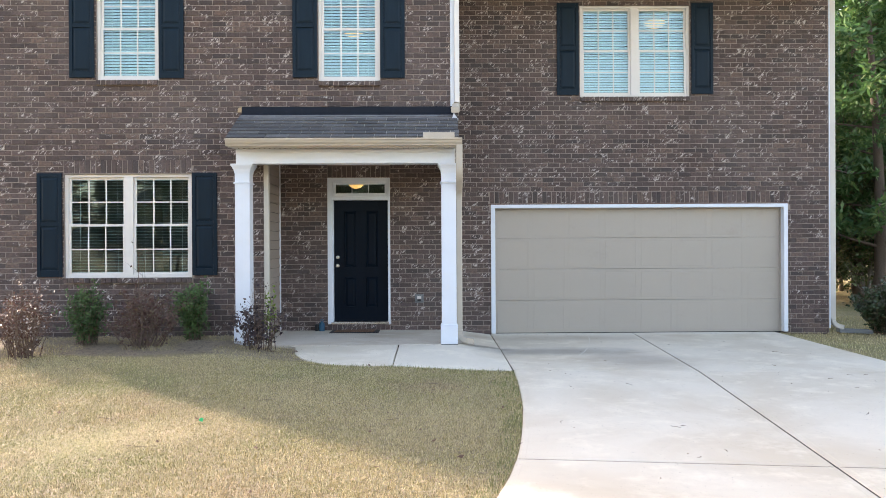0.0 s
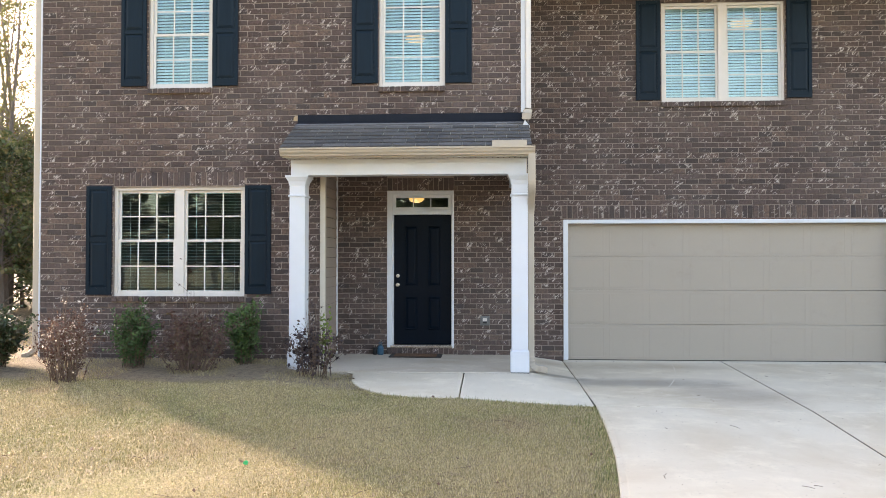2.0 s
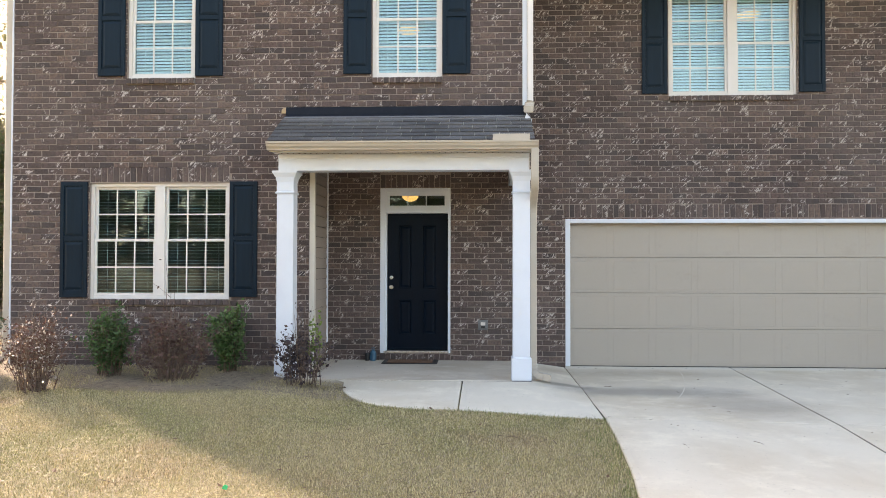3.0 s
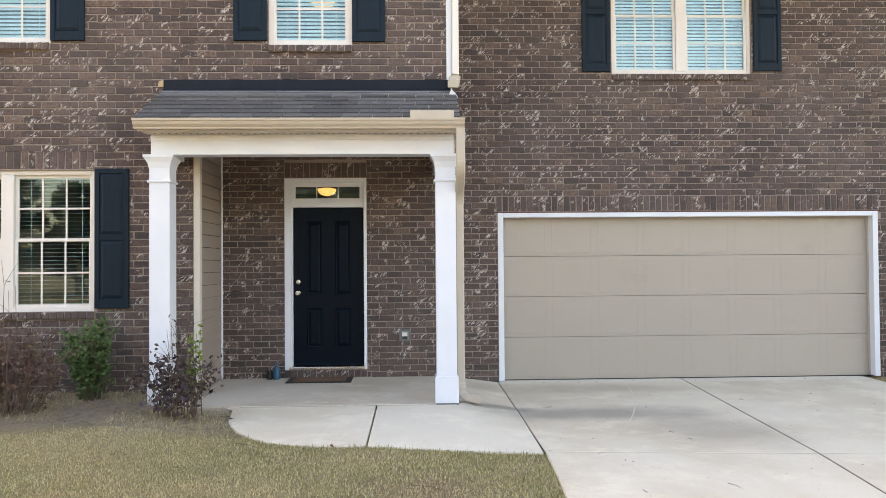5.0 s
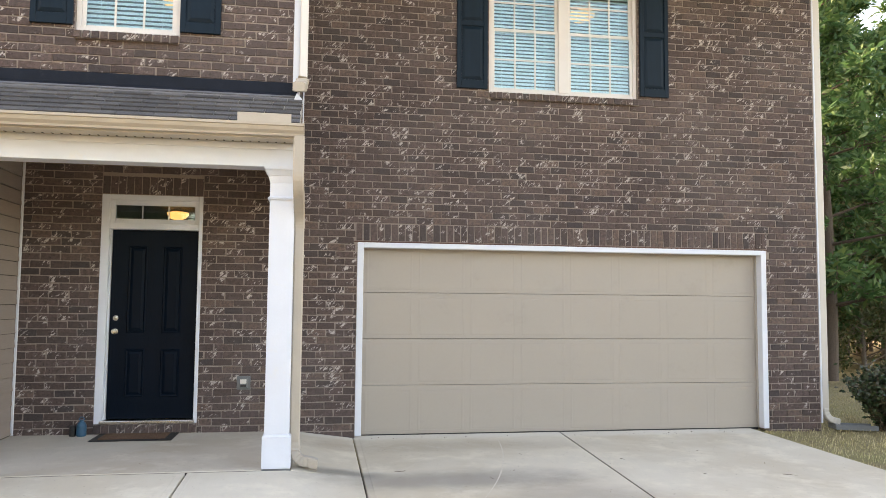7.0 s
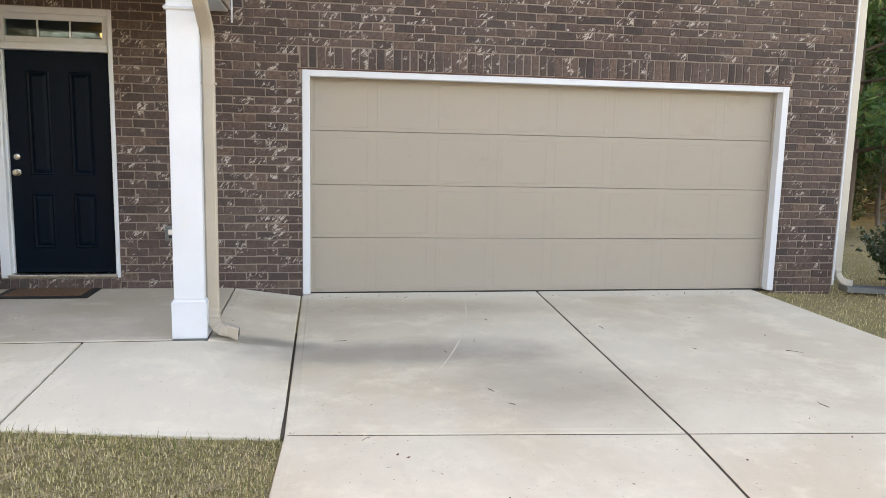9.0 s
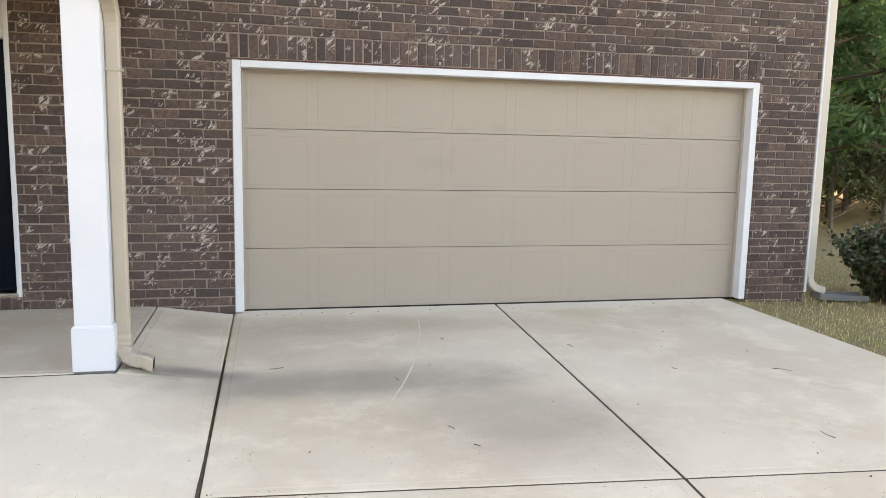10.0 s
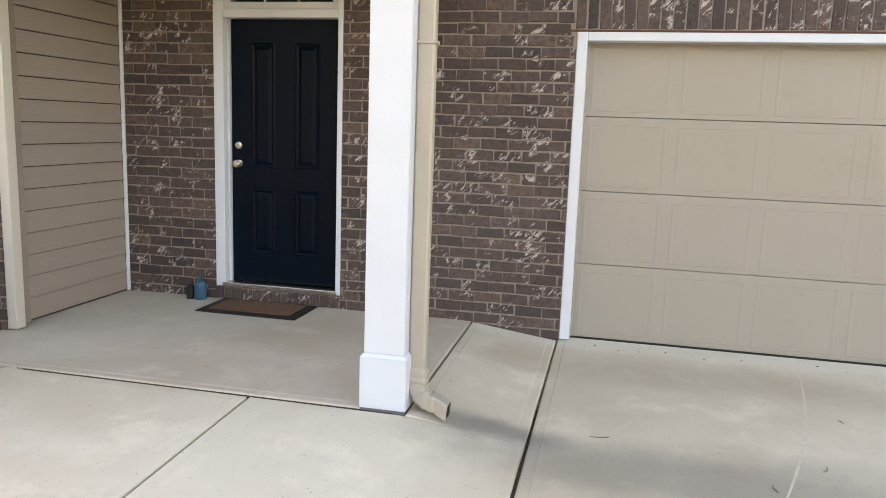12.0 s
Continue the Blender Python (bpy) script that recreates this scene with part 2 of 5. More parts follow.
FLASH = painted("flashing_membrane", (0.010, 0.014, 0.023), 0.6, 0.25, 6, (0.03, 0.03, 0.034), 0.2, shine=0.15)
FELT = painted("roof_cement", (0.20, 0.195, 0.195), 0.9, 0.25, 8, (0.07, 0.07, 0.07), 0.4)
TAN = painted("sheathing", (0.45, 0.33, 0.2), 0.9, 0.2, 9)
STEEL = painted("lintel_rust", (0.11, 0.045, 0.032), 0.75, 0.3, 12, (0.05, 0.02, 0.015), 0.2)
NICKEL = painted("satin_nickel", (0.55, 0.52, 0.46), 0.28, 0.08, 20, None, 0.02, 1.0)
BLIND = painted("blind_slat", (0.82, 0.83, 0.82), 0.5, 0.04, 3)
ROOM = painted("room_paint", (0.22, 0.20, 0.18), 0.9, 0.05, 1)
GREYPLASTIC = painted("grey_plastic", (0.15, 0.16, 0.165), 0.5, 0.12, 10, (0.2, 0.18, 0.16))
BLACK = painted("black_rubber_and_hole_shade", (0.012, 0.012, 0.012), 0.7, 0.3, 20, (0.03, 0.028, 0.025), 0.3)
BLUE = painted("blue_plastic", (0.015, 0.085, 0.15), 0.4, 0.15, 15)
GREEN = painted("green_plastic", (0.02, 0.55, 0.2), 0.5, 0.1, 30)
STRAW = leaf_material("straw", (0.28, 0.215, 0.145), (0.48, 0.385, 0.26), (0.19, 0.12, 0.08), 0.8, 0.1)
DEADLEAF = leaf_material("dead_leaf", (0.10, 0.05, 0.03), (0.20, 0.11, 0.06), None, 0.7, 0.1)
GLASS, LAMP, COIR = glass_material(), lamp_material(), mat_material()
BARK = bark_material("bark_grey", (0.12, 0.10, 0.085), (0.24, 0.21, 0.18))
PINEBARK = bark_material("bark_pine", (0.07, 0.05, 0.04), (0.15, 0.11, 0.085))
TWIG = bark_material("twig", (0.10, 0.065, 0.05), (0.2, 0.14, 0.1))
EDGEGRASS = leaf_material("edge_grass", (0.10, 0.14, 0.035), (0.22, 0.24, 0.07), (0.36, 0.30, 0.14), 0.7, 0.15)
LEAF_GREEN = leaf_material("leaf_privet", (0.035, 0.085, 0.022), (0.075, 0.15, 0.04), (0.12, 0.2, 0.06))
LEAF_DARK = leaf_material("leaf_holly", (0.016, 0.036, 0.012), (0.04, 0.075, 0.026), (0.07, 0.06, 0.03), 0.3, 0.15)
LEAF_RED = leaf_material("leaf_loropetalum", (0.075, 0.033, 0.03), (0.13, 0.065, 0.05), (0.14, 0.11, 0.06), 0.4)
LEAF_PURPLE = leaf_material("leaf_purple", (0.028, 0.018, 0.024), (0.065, 0.04, 0.046), (0.09, 0.055, 0.045), 0.4)
# the pale third colour paints glints onto some of the glossy leaves
LEAF_SPARK = leaf_material("leaf_red_painted_glints", (0.085, 0.045, 0.038), (0.15, 0.085, 0.065), (0.55, 0.50, 0.46), 0.25)
LEAF_LIME = leaf_material("leaf_lime", (0.13, 0.22, 0.03), (0.22, 0.30, 0.06))
LEAF_AUTUMN = leaf_material("leaf_autumn", (0.11, 0.12, 0.04), (0.23, 0.21, 0.08), (0.20, 0.11, 0.05), 0.6, 0.35)
LEAF_WOOD = leaf_material("leaf_wood", (0.055, 0.085, 0.03), (0.12, 0.14, 0.05), (0.20, 0.17, 0.075), 0.6, 0.3)
NEEDLE = leaf_material("pine_needle", (0.045, 0.12, 0.04), (0.10, 0.20, 0.06), (0.17, 0.25, 0.08), 0.55, 0.4)


# ---- mesh helpers ----
def mesh_object(name, verts, faces, material, smooth=False):
    me = bpy.data.meshes.new(name)
    me.from_pydata(verts, [], faces)
    me.materials.append(material)
    if smooth:
        me.polygons.foreach_set("use_smooth", [True] * len(me.polygons))
    return new(name, me)


def part(name, bm, material, parent=None, label=""):
    """Links a bmesh as one mesh object under a thing or a part."""
    me = bpy.data.meshes.new(name)
    bmesh.ops.recalc_face_normals(bm, faces=bm.faces)
    bm.to_mesh(me)
    bm.free()
    me.materials.append(material)
    ob = new(name, me)
    ob.parent = parent
    return tagged(ob, label)


def box(x0, x1, y0, y1, z0, z1, bevel=0.0, bm=None):
    bm = bm or bmesh.new()
    c = bmesh.ops.create_cube(bm, size=1.0, matrix=Matrix.Translation(((x0 + x1) / 2, (y0 + y1) / 2, (z0 + z1) / 2)) @ Matrix.Diagonal((x1 - x0, y1 - y0, z1 - z0, 1)))
    if bevel:
        edges = {e for v in c["verts"] for e in v.link_edges}
        bmesh.ops.bevel(bm, geom=list(edges), offset=bevel, segments=2, affect="EDGES", profile=0.5)
    return bm


def prism(outline, axis, a, b, bm=None):
    """A closed outline of 2D points swept along an axis from a to b."""
    bm = bm or bmesh.new()
    order = {"x": lambda p, v: (v, p[0], p[1]), "y": lambda p, v: (p[0], v, p[1]), "z": lambda p, v: (p[0], p[1], v)}[axis]
    lo = [bm.verts.new(order(p, a)) for p in outline]
    hi = [bm.verts.new(order(p, b)) for p in outline]
    bm.faces.new(lo)
    bm.faces.new(hi)
    for i in range(len(outline)):
        j = (i + 1) % len(outline)
        bm.faces.new((lo[i], lo[j], hi[j], hi[i]))
    return bm


def lathe(profile, n=20, centre=(0, 0, 0), axis="z", bm=None):
    bm = bm or bmesh.new()
    rings = []
    for r, h in profile:
        ring = []
        for k in range(n):
            a = 2 * math.pi * k / n
            p = (r * math.cos(a), r * math.sin(a), h) if axis == "z" else (r * math.cos(a), -h, r * math.sin(a))
            ring.append(bm.verts.new(Vector(centre) + Vector(p)))
        rings.append(ring)
    for a, b in zip(rings, rings[1:]):
        for k in range(n):
            bm.faces.new((a[k], a[(k + 1) % n], b[(k + 1) % n], b[k]))
    bm.faces.new(rings[0])
    bm.faces.new(rings[-1])
    return bm


def empty(name, at=(0, 0, 0), **tags):
    ob = new(name)
    ob.location = at
    ob.empty_display_size = 0.1
    return tagged(ob, **tags)


def pipe(path, half, bm=None, ridges=0, closed=False):
    """A rectangular downspout swept along a path in space; half: half width (across) and half depth (along the bend)."""
    bm = bm or bmesh.new()
    path = [Vector(p) for p in path]
    rings = []
    for i, p in enumerate(path):
        d = (path[min(i + 1, len(path) - 1)] - path[max(i - 1, 0)]).normalized()
        side = Vector((0, 1, 0)) if abs(d.x) > abs(d.y) else Vector((1, 0, 0))
        up = side.cross(d).normalized()
        g = 1 + (0.10 if ridges and i % 2 else 0)
        c = 0.25
        pts = [(-1, -1 + c), (-1 + c, -1), (1 - c, -1), (1, -1 + c), (1, 1 - c), (1 - c, 1), (-1 + c, 1), (-1, 1 - c)]
        rings.append([bm.verts.new(p + side * half[0] * a * g + up * half[1] * b * g) for a, b in pts])
    for a, b in zip(rings, rings[1:]):
        for k in range(8):
            bm.faces.new((a[k], a[(k + 1) % 8], b[(k + 1) % 8], b[k]))
    bm.faces.new(rings[0])
    if closed:
        bm.faces.new(rings[-1])
    return bm


def tubes(name, lines, material, parent=None, sides=5):
    """Tapered stems: each line is a list of (point, radius)."""
    verts, faces = [], []
    for line in lines:
        base = len(verts)
        for i, (p, r) in enumerate(line):
            d = (Vector(line[min(i + 1, len(line) - 1)][0]) - Vector(line[max(i - 1, 0)][0])).normalized()
            u = d.orthogonal().normalized()
            v = d.cross(u)
            for k in range(sides):
                a = 2 * math.pi * k / sides
                verts.append(Vector(p) + (u * math.cos(a) + v * math.sin(a)) * r)
        for i in range(len(line) - 1):
            for k in range(sides):
                a, b = base + i * sides + k, base + i * sides + (k + 1) % sides
                faces.append((a, b, b + sides, a + sides))
    ob = mesh_object(name, verts, faces, material, True)
    ob.parent = parent
    return ob


def leaves(name, pts, size, material, parent=None, rng=None, long=1.6, droop=0.0):
    """One small folded leaf at every point."""
    rng = rng or random.Random(3)
    verts, faces = [], []
    for p in pts:
        d = Vector((rng.gauss(0, 1), rng.gauss(0, 1), rng.gauss(0.2 - droop, 0.8))).normalized()
        u = d.orthogonal().normalized()
        u.rotate(Matrix.Rotation(rng.uniform(0, 6.28), 3, d))
        s = size * rng.uniform(0.6, 1.3)
        b = len(verts)
        p = Vector(p)
        verts += [p, p + d * s * long * 0.5 + u * s * 0.5, p + d * s * long, p + d * s * long * 0.5 - u * s * 0.5]
        faces.append((b, b + 1, b + 2, b + 3))
    ob = mesh_object(name, verts, faces, material)
    ob.parent = parent
    return ob


# ---- terrain and paving ----
def step(v, a, b):
    t = min(1.0, max(0.0, (v - a) / (b - a)))
    return t * t * (3 - 2 * t)


def pave_z(y):
    return -0.065 - 0.008 * (13.2 - y)


def ground_z(x, y):
    bed = 0.045 * step(-x, -0.6, 0.8) * step(y, 8.0, 9.7) + 0.14 * step(-1.6 - x, 0.0, 1.6) * step(y, 8.3, 11.3)
    bed *= 1 - step(x, -3.0, -2.6) * step(y, 11.0, 11.3)
    if y > 14:
        return pave_z(14) - 0.022 + 0.14 * step(-1.6 - x, 0, 1.6) * (1 - step(y, 16, 26))
    return pave_z(max(y, -6)) - 0.022 + bed


EDGE = ((13.2, 0.79), (9.6, 0.80), (8.6, 0.75), (7.6, 0.67), (6.8, 0.57), (6.0, 0.45), (5.4, 0.31), (4.8, 0.13), (4.0, -0.16), (3.0, -0.62), (1.5, -1.35), (-2.0, -2.6), (-6.0, -3.6))


def drive_left(y):
    for (ya, xa), (yb, xb) in zip(EDGE, EDGE[1:]):
        if y >= yb:
            return xa + (xb - xa) * (ya - y) / (ya - yb)
    return EDGE[-1][1]


def drive_right(y):
    return 5.72 + (0.25 * (9 - y) * 0.12 if y < 9 else 0)


def drive_mid(y):
    if y > 9.4:
        return 3.24 - 0.055 * (13.2 - y)
    return 3.031 - 0.105 * (9.4 - y)


def walk_front(x):
    """The front edge of the walk: straight by the drive, rounding off to the bed."""
    if x > -0.75:
        return 9.60 + 0.16 * (0.79 - x) / 1.54
    t = min(1.0, (-0.75 - x) / 1.43)
    return 9.76 + 1.49 * (1 - math.sqrt(max(0.0, 1 - t ** 2.6)))


def on_paving(x, y, pad=0.0):
    if drive_left(y) - pad < x < drive_right(y) + pad and y < 13.3:
        return True
    if -2.18 - pad < x < 0.85 and walk_front(x) - pad < y < 13.2:
        return True
    return -2.80 - pad < x < 0.85 and 11.25 - pad < y < 13.3


def indoors(x, y):
    return (-6.95 < x < 6.7 and y > 13.2 and y < 23.2) or (-6.95 < x < -2.7 and y > 11.84 and y < 23.2)


def make_ground():
    xs = sorted(set([-400, -200, -100, -60, -40, -28, -20, 16, 20, 28, 40, 60, 100, 200, 400] + [round(-16 + 0.4 * i, 2) for i in range(80)]))
    ys = sorted(set([-400, -200, -100, -50, -30, -20, -14, -10, -8, 30, 36, 44, 60, 100, 200, 400] + [round(-6 + 0.4 * i, 2) for i in range(82)]))
    verts = []
    for y in ys:
        for x in xs:
            z = ground_z(x, y)
            if not on_paving(x, y, 0.5) and not indoors(x, y):
                z += 0.03 * (noise.noise((x * 0.5, y * 0.5, 0)))
            verts.append((x, y, z))
    w = len(xs)
    faces = [(j * w + i, j * w + i + 1, (j + 1) * w + i + 1, (j + 1) * w + i) for j in range(len(ys) - 1) for i in range(w - 1)]
    ob = mesh_object("ground", verts, faces, TURF, True)
    return tagged(ob, "dormant straw-coloured lawn with a bare planting bed", "ground", kind="structure")


GROUND = make_ground()


def slab(name, loop, ztop, thick, material, parent, label="", border=0.055):
    """A cast panel with an eased edge and a tooled border. loop: plan outline; ztop: function of x, y."""
    bm = bmesh.new()
    n = len(loop)
    area = sum(loop[i][0] * loop[(i + 1) % n][1] - loop[(i + 1) % n][0] * loop[i][1] for i in range(n))
    turn = 1 if area > 0 else -1

    def normal(p, q):
        d = Vector((q[0] - p[0], q[1] - p[1]))
        d = d.normalized() if d.length else Vector((1, 0))
        return Vector((-d.y, d.x)) * turn

    inward = []
    for i in range(n):
        u, v = normal(loop[i - 1], loop[i]), normal(loop[i], loop[(i + 1) % n])
        m = u + v
        inward.append(m / max(0.35, m.dot(u)))

    def ring(inset, dz):
        out = []
        for (x, y), m in zip(loop, inward):
            px, py = x + m.x * inset, y + m.y * inset
            out.append(bm.verts.new((px, py, ztop(px, py) + dz)))
        return out

    rings = [ring(0, -thick), ring(0, -0.011), ring(0.004, -0.005), ring(0.012, -0.0025), ring(border, -0.002), ring(border + 0.008, 0.0)]
    for a, b in zip(rings, rings[1:]):
        for i in range(n):
            j = (i + 1) % n
            bm.faces.new((a[i], a[j], b[j], b[i]))
    bm.faces.new(rings[-1])
    bmesh.ops.triangulate(bm, faces=bm.faces[:])
    return part(name, bm, material, parent, label)


def make_paving():
    drive = empty("driveway", (0, 0, 0), label="pale stained concrete driveway in jointed panels", category="driveway", kind="structure")
    rows = ((13.32, 0.0), (9.64, -0.085), (5.80, -0.12), (2.1, -0.12), (-1.5, -0.12), (-6.0, 0.0))
    g = 0.007

    def top(x, y):
        return pave_z(y)

    def slant(edge, y, tilt):
        """A point of a long edge, with the cross joints running a little askew."""
        x = edge(y)
        yy = y + tilt * (x - 0.8)
        return edge(yy), yy

    for (ya, ta), (yb, tb) in zip(rows, rows[1:]):
        n = 9
        ks = [i / n for i in range(n + 1)]
        ys = [(ya - g + (yb - ya + 2 * g) * k, ta + (tb - ta) * k) for k in ks]
        slab("concrete_panel", [slant(drive_left, *y) for y in ys] + [slant(lambda v: drive_mid(v) - g, *y) for y in reversed(ys)], top, 0.12, DRIVE, drive)
        slab("concrete_panel", [slant(lambda v: drive_mid(v) + g, *y) for y in ys] + [slant(drive_right, *y) for y in reversed(ys)], top, 0.12, DRIVE, drive)
    # dirt in the joints, set high so its dark tone also paints their shade
    bm = bmesh.new()
    ys = [13.3 - 0.45 * i for i in range(43)]
    for ya, yb in zip(ys, ys[1:]):
        q = [(drive_left(ya) + 0.02, ya), (drive_left(yb) + 0.02, yb), (drive_right(yb) - 0.02, yb), (drive_right(ya) - 0.02, ya)]
        bm.faces.new([bm.verts.new((x, y, pave_z(y) - 0.0085)) for x, y in q])
    part("joint_bed", bm, JOINT, drive, "dark dirt and painted shade in the joints")
    part("expansion_joint", prism([(0.779, 9.60), (0.797, 9.60), (0.789, 13.19), (0.779, 13.19)], "z", -0.16, -0.098), JOINT, drive, "dark wood expansion joint")

    walk = empty("walkway", (0, 0, 0), label="pale concrete front walk with a rounded end", category="walkway", kind="structure")

    def walk_top(x, y):
        back = 0.02 - 0.075 * step(x, 0.1, 0.8)
        front = -0.055 - 0.04 * step(x, -0.6, 0.79)
        return back + (front - back) * min(1.0, max(0.0, (11.25 - y) / 1.6)) - 0.003

    a = [(-0.755 - 1.425 * (i / 16), walk_front(-0.755 - 1.425 * (i / 16))) for i in range(17)]
    slab("concrete_panel", [(-0.715, 9.765)] + a + [(-2.18, 11.24), (-0.705, 11.24)], walk_top, 0.14, WALK, walk)
    slab("concrete_panel", [(0.785, 9.61), (-0.700, 9.765), (-0.690, 11.24), (0.13, 11.24), (0.778, 11.235)], walk_top, 0.14, WALK, walk)
    slab("concrete_panel", [(0.165, 11.25), (0.778, 11.247), (0.778, 13.196), (0.145, 13.196)], lambda x, y: 0.02 - 0.085 * step(x, 0.14, 0.85) - 0.004, 0.14, WALK, walk)
    part("joint_bed", prism([(0.70, 9.66), (-0.70, 9.80), (-1.6, 10.2), (-2.05, 11.2), (0.70, 11.3)], "z", -0.2, -0.125), JOINT, walk, "dark dirt and painted shade in the joints")
    part("joint_bed", prism([(-2.80, 11.232), (0.765, 11.228), (0.765, 11.262), (-2.80, 11.272)], "z", -0.2, -0.078), JOINT, walk, "dark dirt and painted shade in the joints")
    part("joint_bed", prism([(-2.12, 11.236), (0.10, 11.236), (0.10, 11.268), (-2.12, 11.268)], "z", -0.07, 0.009), JOINT, walk, "dark dirt and painted shade in the joints")
    porch = empty("porch_floor", (0, 0, 0), label="smooth grey-beige concrete porch slab", category="porch floor", kind="structure")
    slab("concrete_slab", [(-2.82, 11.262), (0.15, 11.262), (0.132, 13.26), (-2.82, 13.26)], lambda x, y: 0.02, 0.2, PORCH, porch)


make_paving()


# ---- brickwork ----
COURSE, LENGTH, GAP, PROUD = 0.0813, 0.2032, 0.0105, 0.008
BRICKS = {}


def brick_mesh(key, w, h):
    """A brick face with worn corners, standing proud of the mortar; shared between alike bricks."""
    if key in BRICKS:
        return BRICKS[key]
    rng = random.Random(len(BRICKS))
    c = 0.004
    out = [(-w / 2, -h / 2), (w / 2, -h / 2), (w / 2, h / 2), (-w / 2, h / 2)]
    out = [(x + rng.uniform(-0.0045, 0.0045), z + rng.uniform(-0.0038, 0.0038)) for x, z in out]
    verts = [(x, 0.012, z) for x, z in out] + [(x, c - PROUD, z) for x, z in out]
    verts += [(x - math.copysign(c, x), -PROUD + rng.uniform(-0.001, 0.001), z - math.copysign(c, z)) for x, z in out]
    faces = [(8, 9, 10, 11)] + [(a + i, a + (i + 1) % 4, a + 4 + (i + 1) % 4, a + 4 + i) for a in (0, 4) for i in range(4)]
    me = bpy.data.meshes.new("brick")
    me.from_pydata(verts, [], faces)
    me.materials.append(BRICK)
    BRICKS[key] = (me, verts, faces)
    return BRICKS[key]


def lay_bricks(wall, y, x0, x1, z0, z1, holes, near, extra, phase=0.0):
    """Running bond on the plane y; holes: rectangles left out; near: the stretch whose bricks are parts; extra: soldier and sill bricks (x, z, w, h, proud)."""
    verts, faces, count = [], [], 0
    jobs = []
    row = 0
    z = z0
    while z < z1 - 0.02:
        zt = z + COURSE
        spans = [(x0, x1)]
        for hx0, hx1, hz0, hz1 in holes:
            if z + 0.02 < hz1 and zt - 0.02 > hz0:
                spans = [s for a, b in spans for s in ((a, min(b, hx0)), (max(a, hx1), b)) if s[1] - s[0] > 0.02]
        # stretchers cut where they meet an opening
        off = phase + (LENGTH / 2 if row % 2 else 0.0)
        for a, b in spans:
            k = math.floor((a - off) / LENGTH)
            while off + k * LENGTH < b:
                l, r = max(a, off + k * LENGTH), min(b, off + (k + 1) * LENGTH)
                if r - l > 0.03:
                    jobs.append(((l + r) / 2, z + COURSE / 2, round(r - l - GAP, 3), COURSE - GAP, 0.0))
                k += 1
        z = zt
        row += 1
    order = sorted(jobs, key=lambda j: not (near[0] < j[0] < near[1] and near[2] < j[1] < near[3] and abs(j[2] - LENGTH + GAP) < 0.002))
    for j in extra + order:
        x, zz, w, h, proud = j
        proud += random.uniform(-0.002, 0.0035)
        full = j in extra or (near[0] < x < near[1] and near[2] < zz < near[3] and abs(w - LENGTH + GAP) < 0.002)
        me, bv, bf = brick_mesh((w, round(h, 3), (round(x * 977 + zz * 353)) % 4), w, h)
        if full and count < 300:
            ob = new("brick", me)
            ob.parent = wall
            ob.location = (x, y - proud, zz)
            count += 1
        else:
            b = len(verts)
            verts += [(vx + x, vy + y - proud, vz + zz) for vx, vy, vz in bv]
            faces += [tuple(i + b for i in f) for f in bf]
    rest = mesh_object("brickwork", verts, faces, BRICK)
    rest.parent = wall
    tagged(rest, kind="stuff")


def soldiers(x0, x1, z0, h=0.2032, proud=0.0):
    n = round((x1 - x0) / COURSE)
    w = (x1 - x0) / n
    return [(x0 + w * (i + 0.5), z0 + h / 2, round(w - GAP, 4), h - GAP, proud) for i in range(n)]


def pierced(name, y0, y1, x0, x1, z0, z1, holes, material, label):
    """A wall of real thickness with openings through it."""
    xs = sorted({x0, x1, *[min(max(h[i], x0), x1) for h in holes for i in (0, 1)]})
    zs = sorted({z0, z1, *[min(max(h[i], z0), z1) for h in holes for i in (2, 3)]})

    def solid(i, j):
        if not (0 <= i < len(xs) - 1 and 0 <= j < len(zs) - 1):
            return False
        cx, cz = (xs[i] + xs[i + 1]) / 2, (zs[j] + zs[j + 1]) / 2
        return not any(h[0] < cx < h[1] and h[2] < cz < h[3] for h in holes)

    bm = bmesh.new()

    def quad(*pts):
        bm.faces.new([bm.verts.new(p) for p in pts])

    for i in range(len(xs) - 1):
        for j in range(len(zs) - 1):
            if not solid(i, j):
                continue
            a, b, c, d = xs[i], xs[i + 1], zs[j], zs[j + 1]
            quad((a, y0, c), (b, y0, c), (b, y0, d), (a, y0, d))
            quad((a, y1, c), (a, y1, d), (b, y1, d), (b, y1, c))
            if not solid(i - 1, j):
                quad((a, y0, c), (a, y0, d), (a, y1, d), (a, y1, c))
            if not solid(i + 1, j):
                quad((b, y0, c), (b, y1, c), (b, y1, d), (b, y0, d))
            if not solid(i, j - 1):
                quad((a, y0, c), (a, y1, c), (b, y1, c), (b, y0, c))
            if not solid(i, j + 1):
                quad((a, y0, d), (b, y0, d), (b, y1, d), (a, y1, d))
    bmesh.ops.remove_doubles(bm, verts=bm.verts, dist=1e-5)
    ob = part(name, bm, material)
    return tagged(ob, label, "wall", kind="structure")


WY, LY = 13.2, 11.86
TOP = 6.08
W1 = (-5.79, -3.86, 0.985, 2.56)
U1 = (-5.285, -4.345, 3.985, 5.55)
U2 = (-1.925, -0.985, 3.965, 5.55)
U3 = (2.335, 4.22, 3.98, 5.55)
DR = (-1.985, -0.92, 0.125, 2.615)
GD = (0.80, 5.90, -0.3, 2.145)
PORCHVOID = (-2.765, 0.125, -1, 3.10)
HIDDEN = (-3.2, 0.12, 3.10, 7.0)

